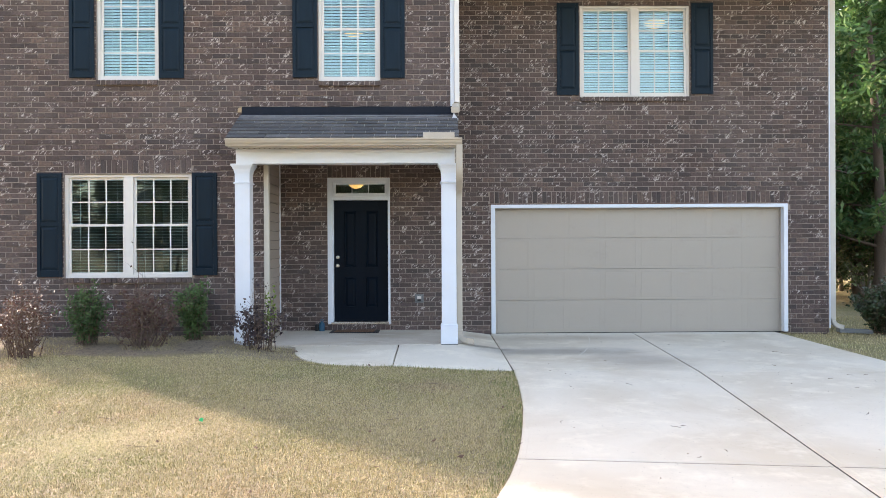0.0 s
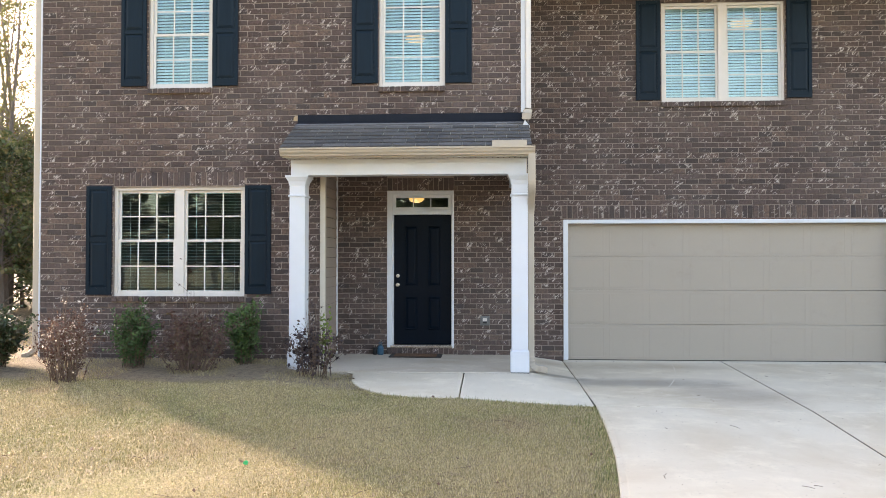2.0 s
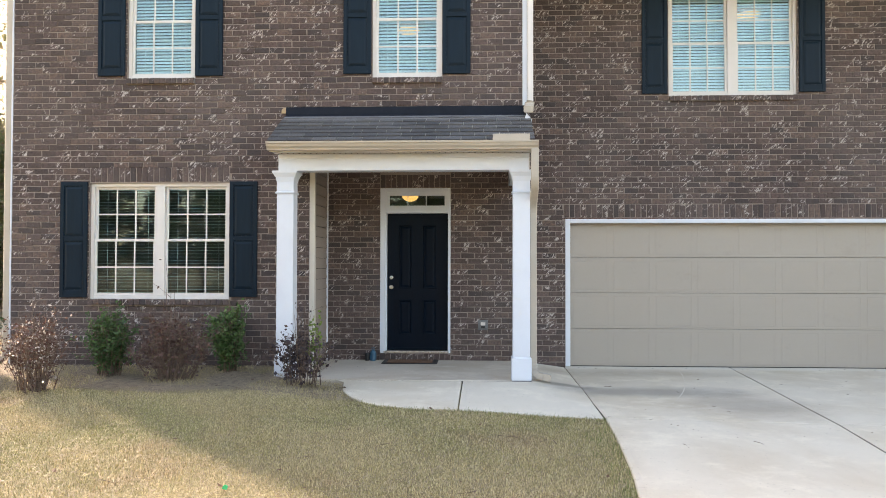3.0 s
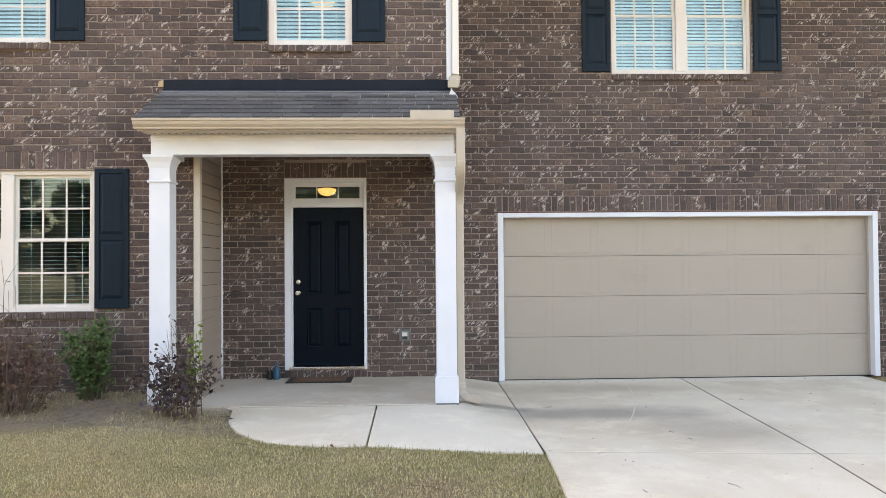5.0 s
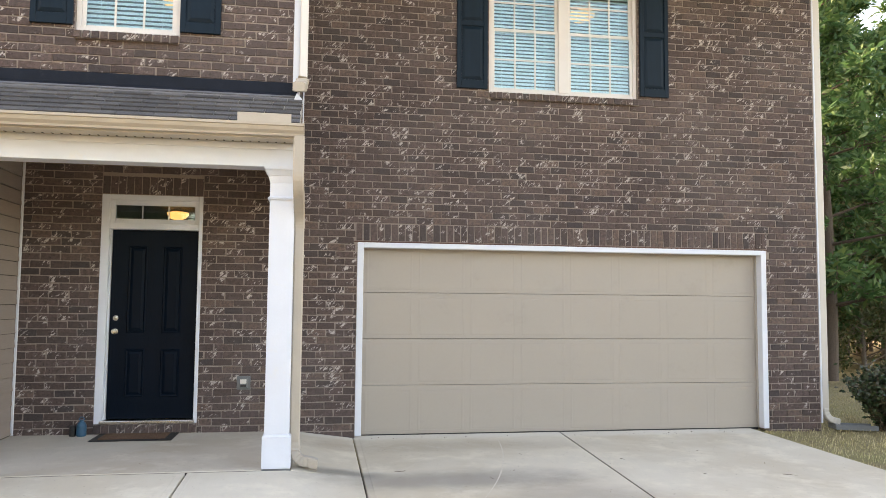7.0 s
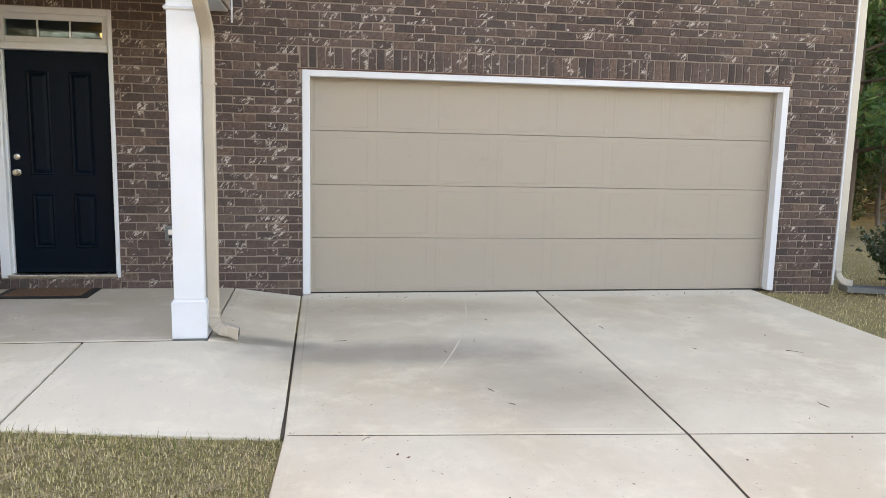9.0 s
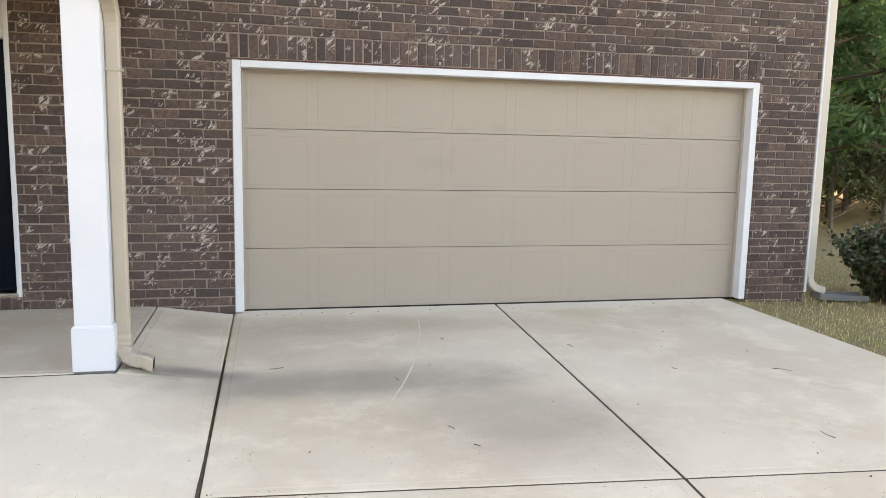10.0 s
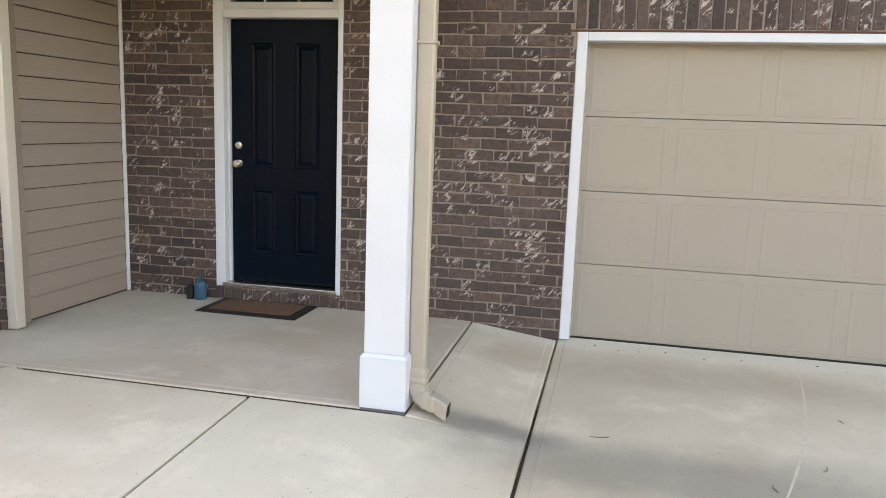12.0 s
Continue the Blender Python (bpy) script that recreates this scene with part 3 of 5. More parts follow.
wall_wing = pierced("wall_wing", LY + 0.0, LY + 0.2, -6.88, 0.12, -0.3, TOP, [W1, U1, U2, PORCHVOID], MORTAR, "brown brick front wall of the projecting wing with pale flecks")
wall_main = pierced("wall_main", WY + 0.0, WY + 0.2, -2.83, 6.61, -0.3, TOP, [U3, DR, GD, HIDDEN], MORTAR, "brown brick front wall with pale flecks above the garage")


# ---- closed shell of the house ----
def plain(name, x0, x1, y0, y1, z0, z1, material, label, category="wall"):
    return tagged(part(name, box(x0, x1, y0, y1, z0, z1), material), label, category, kind="structure")


plain("wall_west", -6.88, -6.70, LY + 0.2, 23.0, -0.3, TOP, SIDING, "taupe siding side wall of the house")
plain("wall_east", 6.43, 6.61, WY + 0.2, 23.0, -0.3, TOP, SIDING, "taupe siding side wall of the house")
plain("wall_north", -6.88, 6.61, 23.0, 23.2, -0.3, TOP, SIDING, "taupe siding back wall of the house")
plain("wall_room_divider", 0.12, 0.24, WY + 0.2, 23.0, -0.1, 2.92, ROOM, "plain painted inner wall")
plain("floor_ground", -6.70, 6.43, WY + 0.2, 23.0, -0.28, 0.02, ROOM, "plain inner floor", "floor")
plain("floor_wing", -6.70, -2.95, LY + 0.2, WY + 0.2, -0.28, 0.02, ROOM, "plain inner floor", "floor")
plain("floor_upper", -6.70, 6.43, WY + 0.2, 23.0, 2.92, 3.18, ROOM, "plain upper floor", "floor")
plain("floor_upper_wing", -6.70, 0.12, LY + 0.2, WY + 0.2, 3.065, 3.18, ROOM, "plain upper floor", "floor")
plain("wall_cross", -6.70, 6.43, 18.6, 18.7, -0.1, 5.94, ROOM, "plain painted inner wall")
plain("ceiling_upper", -6.70, 6.43, LY + 0.2, 23.0, 5.94, 6.02, ROOM, "plain painted ceiling", "ceiling")
plain("porch_ceiling", -2.72, 0.12, 11.48, WY - 0.01, 3.02, 3.06, CREAM, "cream boarded porch ceiling", "ceiling")
plain("wall_upper_east", -0.06, 0.119, LY + 0.2, WY - 0.002, 3.07, TOP, ROOM, "side wall of the upper storey")
# dark facing behind the siding gaps stands in for the laps' shadow lines
plain("wall_return", -2.95, -2.818, LY + 0.2, WY - 0.002, -0.3, 3.06, JOINT, "side wall of the wing beside the porch")


# roof out of view, shape assumed: closes the house and casts its shadow
def main_roof():
    roof = empty("roof", (0, 0, 6.1), label="unseen dark grey hip roof, added for closure and shadow", category="roof", kind="structure")
    bm = bmesh.new()
    x0, x1, y0, y1, r = -7.2, 6.95, 11.45, 23.6, 3.0
    ym, xa, xb = (y0 + y1) / 2, x0 + 6, x1 - 6
    v = [bm.verts.new(p) for p in ((x0, y0, 0.06), (x1, y0, 0.06), (x1, y1, 0.06), (x0, y1, 0.06), (xa, ym, r), (xb, ym, r))]
    for f in ((0, 1, 5, 4), (1, 2, 5), (2, 3, 4, 5), (3, 0, 4), (3, 2, 1, 0)):
        bm.faces.new([v[i] for i in f])
    part("roof_slopes", bm, SHINGLE, roof)
    part("eaves", box(x0 + 0.02, x1 - 0.02, y0 + 0.02, y1 - 0.02, -0.10, 0.05), CREAM, roof, "beige soffit and fascia")


main_roof()


# ---- porch siding, corner boards ----
def lap_siding(name, x, y0, y1, z0, z1, out, label):
    wall = empty(name, (0, 0, 0), label=label, category="siding", kind="structure")
    lap = 0.152
    z = z0
    while z < z1 - 0.01:
        zt = min(z1, z + lap)
        # each board stops short, so a dark painted shadow line can show
        o = [(x, z), (x + out * 0.026, z), (x + out * 0.010, zt - 0.007), (x, zt - 0.007)]
        part("siding_board", prism(o, "y", y0, y1), SIDING, wall)
        z = zt
    return wall


lap_siding("siding_porch", -2.816, LY + 0.07, WY - 0.035, 0.035, 3.02, 1, "taupe lap siding on the side of the wing")
lap_siding("siding_upper_east", 0.122, LY + 0.08, WY - 0.012, 2.66, TOP, 1, "taupe lap siding beside the porch roof")


def trim(name, b, material, label, bevel=0.006):
    return tagged(part(name, box(*b, bevel), material), label, "trim", kind="structure")


trim("corner_board", (-2.762, -2.69, LY - 0.012, LY + 0.07, 0.03, 3.02), CREAM, "cream corner board at the porch opening")
trim("corner_strip", (-2.80, -2.775, WY - 0.035, WY - 0.008, 0.022, 3.02), WHITE, "thin white strip in the inner porch corner")
trim("corner_board_upper", (0.085, 0.148, LY - 0.014, LY + 0.08, 3.45, TOP), WHITE, "white corner board of the upper storey")
trim("corner_strip_upper", (0.147, 0.163, WY - 0.012, WY - 0.0065, 2.55, TOP), WHITE, "thin white strip beside the brick", 0.0)
trim("corner_strip_east", (6.611, 6.632, WY - 0.012, WY + 0.06, 0.0, TOP), WHITE, "thin white edge strip at the house corner", 0.003)
trim("corner_strip_west", (-6.902, -6.881, LY - 0.012, LY + 0.06, 0.1, TOP), WHITE, "thin white edge strip at the house corner", 0.003)
trim("garage_lintel", (0.70, 6.0, WY - 0.003, WY + 0.09, 2.146, 2.160), STEEL, "thin rusty steel lintel", 0.0)


# ---- windows ----
def frame_bm(x0, x1, y0, y1, z0, z1, w, bm=None, bevel=0.004):
    """Four butted bars round an opening."""
    bm = bm or bmesh.new()
    for b in ((x0, x0 + w, z0, z1), (x1 - w, x1, z0, z1), (x0 + w, x1 - w, z0, z0 + w), (x0 + w, x1 - w, z1 - w, z1)):
        box(b[0], b[1], y0, y1, b[2], b[3], bevel, bm)
    return bm


SLATS = {}


def window(name, rect, wall_y, units, tilt, label):
    x0, x1, z0, z1 = rect
    win = empty(name, (0, 0, 0), label=label, category="window", kind="structure")
    y = wall_y + 0.035
    part("window_frame", frame_bm(x0, x1, y, y + 0.10, z0, z1, 0.045), VINYL, win)
    mull = 0.13
    width = (x1 - x0 - 0.09 - mull * (units - 1)) / units
    blind = empty("window_blind", (0, 0, 0), label="white slatted blind behind window glass", category="blind", group="window blinds")
    for u in range(units):
        a = x0 + 0.045 + u * (width + mull)
        b = a + width
        if u:
            part("mullion", box(a - mull, a, y - 0.006, y + 0.10, z0 + 0.045, z1 - 0.045, 0.004), VINYL, win)
        zm = (z0 + z1) / 2 + 0.01
        for lo, hi, sy in ((zm - 0.02, z1 - 0.045, y + 0.045), (z0 + 0.045, zm + 0.022, y + 0.018)):
            sash = part("sash", frame_bm(a, b, sy, sy + 0.026, lo, hi, 0.036, None, 0.003), VINYL, win)
            gx0, gx1, gz0, gz1 = a + 0.036, b - 0.036, lo + 0.036, hi - 0.036
            pane = part("pane", box(gx0, gx1, sy + 0.010, sy + 0.014, gz0, gz1), GLASS, sash, "clear reflecting glass")
            pane.visible_shadow = False
            bm = bmesh.new()
            for k in (1, 2):
                cx = gx0 + (gx1 - gx0) * k / 3
                box(cx - 0.010, cx + 0.010, sy + 0.002, sy + 0.008, gz0, gz1, 0, bm)
            cz = (gz0 + gz1) / 2
            for k in range(3):
                s0, s1 = gx0 + (gx1 - gx0) * k / 3, gx0 + (gx1 - gx0) * (k + 1) / 3
                box(s0 + (0.010 if k else 0), s1 - (0.010 if k < 2 else 0), sy + 0.002, sy + 0.008, cz - 0.010, cz + 0.010, 0, bm)
            part("glazing_bars", bm, VINYL, sash)
        # one blind a unit: head rail and slats
        key = (round(width, 3), tilt)
        if key not in SLATS:
            me = bpy.data.meshes.new("slat")
            w = width - 0.02
            c, s = math.cos(radians(tilt)) * 0.0245, math.sin(radians(tilt)) * 0.0245
            nrm = Vector((0, -s, c)).normalized()
            pts = []
            for f, bulge in ((-1, 0), (0, 0.003), (1, 0)):
                for th in (0, 0.0022):
                    for sx in (-w / 2, w / 2):
                        p = Vector((sx, f * c, f * s)) + nrm * (bulge + th)
                        pts.append(tuple(p))
            fs = []
            for i in (0, 4):
                fs += [(i, i + 1, i + 5, i + 4), (i + 2, i + 6, i + 7, i + 3), (i, i + 4, i + 6, i + 2), (i + 1, i + 3, i + 7, i + 5)]
            me.from_pydata(pts, [], fs)
            me.materials.append(BLIND)
            SLATS[key] = me
        zz = z0 + 0.08
        while zz < z1 - 0.09:
            ob = new("slat", SLATS[key])
            ob.location = ((a + b) / 2, wall_y + 0.165, zz)
            ob.rotation_euler = (random.uniform(-0.03, 0.03), random.uniform(-0.0025, 0.0025), 0)
            ob.parent = blind
            zz += 0.0445
        part("head_rail", box(a + 0.01, b - 0.01, wall_y + 0.135, wall_y + 0.195, z1 - 0.085, z1 - 0.03, 0.004), BLIND, blind)
        part("cord", box(a + 0.14, a + 0.144, wall_y + 0.133, wall_y + 0.136, z0 + 0.06, z1 - 0.06), BLIND, blind)
        part("cord", box(b - 0.144, b - 0.14, wall_y + 0.133, wall_y + 0.136, z0 + 0.06, z1 - 0.06), BLIND, blind)
    return win


window("window_1", W1, LY, 2, 2, "white double sash window with glazing bars")
window("window_2", U1, LY, 1, 48, "white upper sash window with closed blind")
window("window_3", U2, LY, 1, 48, "white upper sash window with closed blind")
window("window_4", U3, WY, 2, 48, "white double upper sash window with closed blinds")


# ---- shutters ----
def shutter(x0, z0, z1, y):
    w, t = 0.375, 0.032
    sh = empty("window_shutter", (x0, y - 0.004, z0), label="dark navy raised-panel shutter on brick wall", category="shutter", group="window shutters")
    h = z1 - z0
    split = h * 0.505
    part("shutter_frame", box(0, w, -0.016, 0, 0, h, 0.003), NAVY, sh)
    st = 0.052
    for b in ((0, st, 0, h), (w - st, w, 0, h), (st, w - st, 0, 0.10), (st, w - st, h - 0.055, h), (st, w - st, split - 0.03, split + 0.03)):
        part("rail", box(b[0], b[1], -t, -0.016, b[2], b[3], 0.004), NAVY, sh)
    for lo, hi in ((0.10, split - 0.03), (split + 0.03, h - 0.055)):
        bm = bmesh.new()
        m, k = 0.012, 0.045
        rings = []
        for inset, yy in ((m, -0.0165), (m, -0.020), (k, -0.031), (k + 0.004, -0.031)):
            rings.append([bm.verts.new((x, yy, z)) for x, z in ((st + inset, lo + inset), (w - st - inset, lo + inset), (w - st - inset, hi - inset), (st + inset, hi - inset))])
        for a, b in zip(rings, rings[1:]):
            for i in range(4):
                bm.faces.new((a[i], a[(i + 1) % 4], b[(i + 1) % 4], b[i]))
        bm.faces.new(rings[-1])
        part("raised_panel", bm, NAVY, sh)


for sx, sz0, sz1, sy in ((-6.185, 1.005, 2.575, LY), (-3.845, 1.02, 2.575, LY), (-5.685, 4.02, 5.58, LY), (-4.335, 4.01, 5.58, LY),
                         (-2.312, 4.015, 5.58, LY), (-0.98, 4.005, 5.58, LY), (1.937, 4.01, 5.578, WY), (4.24, 4.022, 5.578, WY)):
    shutter(sx, sz0, sz1, sy - 0.002)


# ---- front door ----
def raised_panels(parent, cells, y, material, depth=0.012, name="door_panel"):
    for x0, x1, z0, z1 in cells:
        bm = bmesh.new()
        rings = []
        for inset, yy in ((0, y), (0.010, y - 0.011), (0.018, y - 0.009), (0.026, y - 0.0005), (0.055, y - depth * 0.6)):
            rings.append([bm.verts.new((x, yy, z)) for x, z in ((x0 + inset, z0 + inset), (x1 - inset, z0 + inset), (x1 - inset, z1 - inset), (x0 + inset, z1 - inset))])
        for a, b in zip(rings, rings[1:]):
            for i in range(4):
                bm.faces.new((a[i], a[(i + 1) % 4], b[(i + 1) % 4], b[i]))
        bm.faces.new(rings[-1])
        part(name, bm, material, parent)


def front_door():
    x0, x1 = -1.885, -0.965
    fr = empty("door_frame", (0, 0, 0), label="white painted door casing with a transom window", category="door frame", kind="structure")
    y = WY - 0.012
    for b in ((DR[0], -1.90, 0.125, 2.615), (-0.965 + 0.015 - 0.01, DR[1], 0.125, 2.615), (-1.90, -0.96, 2.555, 2.615)):
        part("casing", box(b[0], b[1], y, WY + 0.055, b[2], b[3], 0.007), WHITE, fr)
    for b in ((-1.94, -1.888, 0.16, 2.555), (-0.962, -0.935, 0.16, 2.555)):
        part("jamb", box(b[0], b[1], WY + 0.055, WY + 0.19, b[2], b[3], 0.003), WHITE, fr)
    part("transom_bar", box(-1.90, -0.96, y + 0.006, WY + 0.19, 2.235, 2.30, 0.006), WHITE, fr)
    part("transom_sash", frame_bm(-1.90, -0.96, WY + 0.02, WY + 0.07, 2.30, 2.555, 0.052), WHITE, fr)
    pane = part("pane", box(-1.848, -1.012, WY + 0.045, WY + 0.049, 2.352, 2.503), GLASS, fr, "clear transom glass")
    pane.visible_shadow = False
    for k in (1, 2):
        cx = -1.848 + 0.836 * k / 3
        part("glazing_bar", box(cx - 0.006, cx + 0.006, WY + 0.030, WY + 0.043, 2.352, 2.503), WHITE, fr)
    part("threshold", box(-1.93, -0.945, WY - 0.015, WY + 0.15, 0.126, 0.158, 0.005), NICKEL, fr, "worn aluminium threshold")
    door = empty("front_door", ((x0 + x1) / 2, WY + 0.09, 0.165), label="closed black four-panel front door", category="door", kind="structure")
    w = (x1 - x0) / 2
    h = 2.233 - 0.165
    part("door_leaf", box(-w, w, 0, 0.045, 0, h, 0.003), DOORBLACK, door)
    cells = []
    for a, b in ((-0.265, -0.065), (0.105, 0.305)):
        cells += [(a - 0.02, b - 0.02, 0.93, 1.89), (a - 0.02, b - 0.02, 0.235, 0.755)]
    raised_panels(door, cells, -0.0015, DOORBLACK, 0.02)
    bm = lathe([(0.030, 0.0), (0.030, 0.006), (0.013, 0.010), (0.012, 0.030), (0.027, 0.038), (0.030, 0.052), (0.022, 0.064), (0.0, 0.066)], 20, (-w + 0.062, 0, 0.95), "y")
    part("door_knob", bm, NICKEL, door, "satin nickel knob")
    bm = lathe([(0.030, 0.0), (0.028, 0.012), (0.016, 0.016), (0.0, 0.017)], 20, (-w + 0.062, 0, 1.095), "y")
    part("deadbolt", bm, NICKEL, door, "satin nickel deadbolt")


front_door()


# ---- garage door ----
def garage_door():
    fr = empty("garage_frame", (0, 0, 0), label="white painted garage door casing", category="door frame", kind="structure")
    for b in ((GD[0], 0.872, -0.055, 2.145), (5.828, GD[1], -0.055, 2.145), (0.872, 5.828, 2.085, 2.145)):
        part("casing", box(b[0], b[1], WY - 0.010, WY + 0.12, b[2], b[3], 0.006), WHITE, fr)
    for b in ((0.86, 0.885, -0.055, 2.10), (5.808, 5.84, -0.055, 2.10), (0.885, 5.808, 2.075, 2.10)):
        part("stop", box(b[0], b[1], WY + 0.095, WY + 0.135, b[2], b[3], 0.003), GARAGE, fr, "beige stop moulding")
    gd = empty("garage_door", (3.35, WY + 0.125, -0.06), label="closed beige sectional garage door with long panels", category="garage door", kind="structure")
    zs = (0.0, 0.56, 1.098, 1.632, 2.17)
    hw = 2.475
    for i in range(4):
        z0, z1 = zs[i] + 0.002, zs[i + 1] - 0.002
        sec = part("door_section", box(-hw, hw, 0, 0.045, z0, z1, 0.003), GARAGE, gd)
        n = 8
        pw = 2 * hw / n
        for k in range(n):
            a, b = -hw + pw * k + 0.035, -hw + pw * (k + 1) - 0.035
            bm = bmesh.new()
            lo, hi = z0 + 0.035, z1 - 0.052
            rings = []
            for inset, wide, yy in ((0, 0, -0.0003), (0.004, 0.010, -0.0018), (0.007, 0.018, -0.0018), (0.011, 0.030, -0.0004), (0.03, 0.05, -0.0009)):
                rings.append([bm.verts.new((x, yy, z)) for x, z in ((a + wide, lo + inset), (b - wide, lo + inset), (b - wide, hi - inset), (a + wide, hi - inset))])
            for p, q in zip(rings, rings[1:]):
                for j in range(4):
                    bm.faces.new((p[j], p[(j + 1) % 4], q[(j + 1) % 4], q[j]))
            bm.faces.new(rings[-1])
            part("embossed_panel", bm, GARAGE, sec)
    part("bottom_seal", box(-hw, hw, -0.004, 0.04, -0.022, 0.001, 0.003), BLACK, gd, "black rubber bottom seal")


garage_door()


# ---- porch: columns, beam, roof, gutters ----
def column():
    col = empty("porch_column", (0, 0, 0), label="square white painted porch column with moulded cap", category="column", group="porch columns")
    s = 0.107

    def block(name, half0, z0, z1, half1=None, bevel=0.004):
        half1 = half1 or half0
        bm = bmesh.new()
        r = [[bm.verts.new((sx * h, sy * h, z)) for sx, sy in ((-1, -1), (1, -1), (1, 1), (-1, 1))] for h, z in ((half0, z0), (half1, z1))]
        bm.faces.new(r[0])
        bm.faces.new(r[1])
        for i in range(4):
            bm.faces.new((r[0][i], r[0][(i + 1) % 4], r[1][(i + 1) % 4], r[1][i]))
        if bevel:
            bmesh.ops.bevel(bm, geom=bm.edges[:], offset=bevel, segments=2, affect="EDGES")
        part(name, bm, WHITE, col)

    block("plinth", 0.124, 0.02, 0.29)
    block("plinth_cap", 0.124, 0.29, 0.308, 0.109, 0.002)
    block("shaft", s, 0.308, 2.53)
    block("collar", 0.122, 2.352, 2.368, 0.126, 0.003)
    block("collar", 0.126, 2.368, 2.385, 0.108, 0.002)
    block("capital", s + 0.001, 2.50, 2.565, 0.122, 0.002)
    block("capital", 0.126, 2.565, 2.612, 0.150, 0.002)
    block("capital", 0.156, 2.612, 2.642, 0.158, 0.003)
    part("foot_shim", box(-0.12, 0.12, -0.12, 0.12, 0.0, 0.0195), GREYPLASTIC, col, "grey metal standoff")
    return col


c1 = column()
c1.location = (0.040, 11.378, 0.002)
copy_thing(c1, pose(-2.945, 11.378, 0.002))


def porch_roof():
    pr = empty("porch_roof", (0, 0, 0), label="low grey shingled lean-to roof over the porch", category="roof", kind="structure")
    part("beam", box(-3.035, 0.128, 11.275, 11.475, 2.646, 2.86, 0.004), WHITE, pr)
    part("side_beam", box(-3.035, -2.86, 11.476, LY - 0.012, 2.646, 3.06, 0.004), WHITE, pr)
    part("blocking", box(-3.03, 0.125, 11.38, 11.474, 2.862, 3.10), WHITE, pr)
    part("side_beam", box(-0.05, 0.119, 11.476, WY - 0.012, 2.646, 3.018, 0.003), WHITE, pr)
    part("end_board", box(0.128, 0.140, 11.28, LY - 0.012, 2.66, 2.95, 0.003), CREAM, pr)
    part("frieze", box(-3.035, 0.128, 11.262, 11.275, 2.800, 2.845, 0.004), WHITE, pr)
    part("soffit", box(-3.08, 0.17, 11.045, 11.30, 2.862, 2.875, 0.0), CREAM, pr)
    part("fascia", box(-3.085, 0.175, 11.022, 11.045, 2.85, 2.99, 0.003), CREAM, pr)
    for k in range(42):
        x = -2.99 + k * 0.074
        part("soffit_vent", box(x, x + 0.014, 11.225, 11.262, 2.8595, 2.8615), BLACK, pr)
    x0, x1 = -3.11, 0.19
    ya, za, yb, zb = 10.985, 2.975, LY - 0.008, 3.45
    part("roof_deck", prism([(ya + 0.01, za - 0.014), (yb, zb - 0.014), (yb, zb - 0.16), (ya + 0.25, za - 0.05)], "x", x0 + 0.01, x1 - 0.01), CREAM, pr)
    # shingle tabs in lapped courses
    n = 7
    slope = Vector((0, yb - ya, zb - za))
    up = slope.normalized()
    nrm = Vector((0, -up.z, up.y))
    lap = slope.length / n
    rng = random.Random(5)
    for i in range(n):
        x = x0 - (0.17 if i % 2 else 0.03) - rng.uniform(0, 0.05)
        while x < x1:
            w = rng.choice((0.305, 0.305, 0.31))
            a, b = max(x, x0) + 0.004, min(x + w, x1) - 0.004
            if b - a > 0.02:
                s = i * lap
                base = Vector((0, ya, za)) + up * s
                p0 = base + nrm * (0.016 + rng.uniform(0, 0.003))
                p1 = base + up * (lap * 1.15) + nrm * 0.0015
                q0, q1 = base + nrm * 0.001, base + up * (lap * 1.15) - nrm * 0.002
                bm = prism([(p0.y, p0.z), (p1.y, p1.z), (q1.y, q1.z), (q0.y, q0.z)], "x", a, b)
                part("shingle", bm, SHINGLE, pr)
            x += w
    part("cement_line", prism([(LY - 0.15, 3.375), (LY - 0.148, 3.388), (LY - 0.03, 3.452), (LY - 0.03, 3.44)], "x", x0 + 0.02, x1 - 0.05), FELT, pr, "grey smeared roof cement")
    part("flashing", prism([(LY - 0.050, 3.435), (LY - 0.048, 3.447), (LY - 0.020, 3.465), (LY - 0.016, 3.575), (LY - 0.008, 3.575), (LY - 0.008, 3.42)], "x", -3.09, 0.13), FLASH, pr, "dark navy flashing membrane")
    part("sheathing_end", prism([(-3.15, 3.49), (-3.09, 3.49), (-3.09, 3.565), (-3.14, 3.55)], "y", LY - 0.03, LY - 0.010), TAN, pr, "bare tan wood corner")
    part("kickout", prism([(0.10, 3.36), (0.20, 3.335), (0.20, 3.36), (0.13, 3.44)], "y", 11.70, 11.72), WHITE, pr, "bent white kickout flashing")
    # gutter with its splash guard
    gt = empty("porch_gutter", (0, 0, 0), label="beige K-profile gutter along the porch eave", category="gutter")
    prof = [(11.02, 2.862), (10.955, 2.862), (10.950, 2.880), (10.925, 2.905), (10.915, 2.935), (10.902, 2.940), (10.900, 2.962), (10.912, 2.964), (10.914, 2.946), (10.926, 2.940), (10.936, 2.908), (10.960, 2.885), (10.962, 2.872), (11.012, 2.872), (11.012, 2.962), (11.02, 2.962)]
    part("trough", prism(prof, "x", -3.095, 0.225), BEIGE, gt)
    for xx in (-3.097, 0.222):
        part("end_cap", prism([(11.02, 2.862), (10.955, 2.862), (10.950, 2.880), (10.925, 2.905), (10.915, 2.935), (10.901, 2.940), (10.900, 2.963), (11.02, 2.963)], "x", xx, xx + 0.005), BEIGE, gt)
    part("splash_guard", box(-0.325, 0.118, 10.905, 10.909, 2.950, 3.038, 0.0015), BEIGE, gt, "beige metal splash guard")


porch_roof()


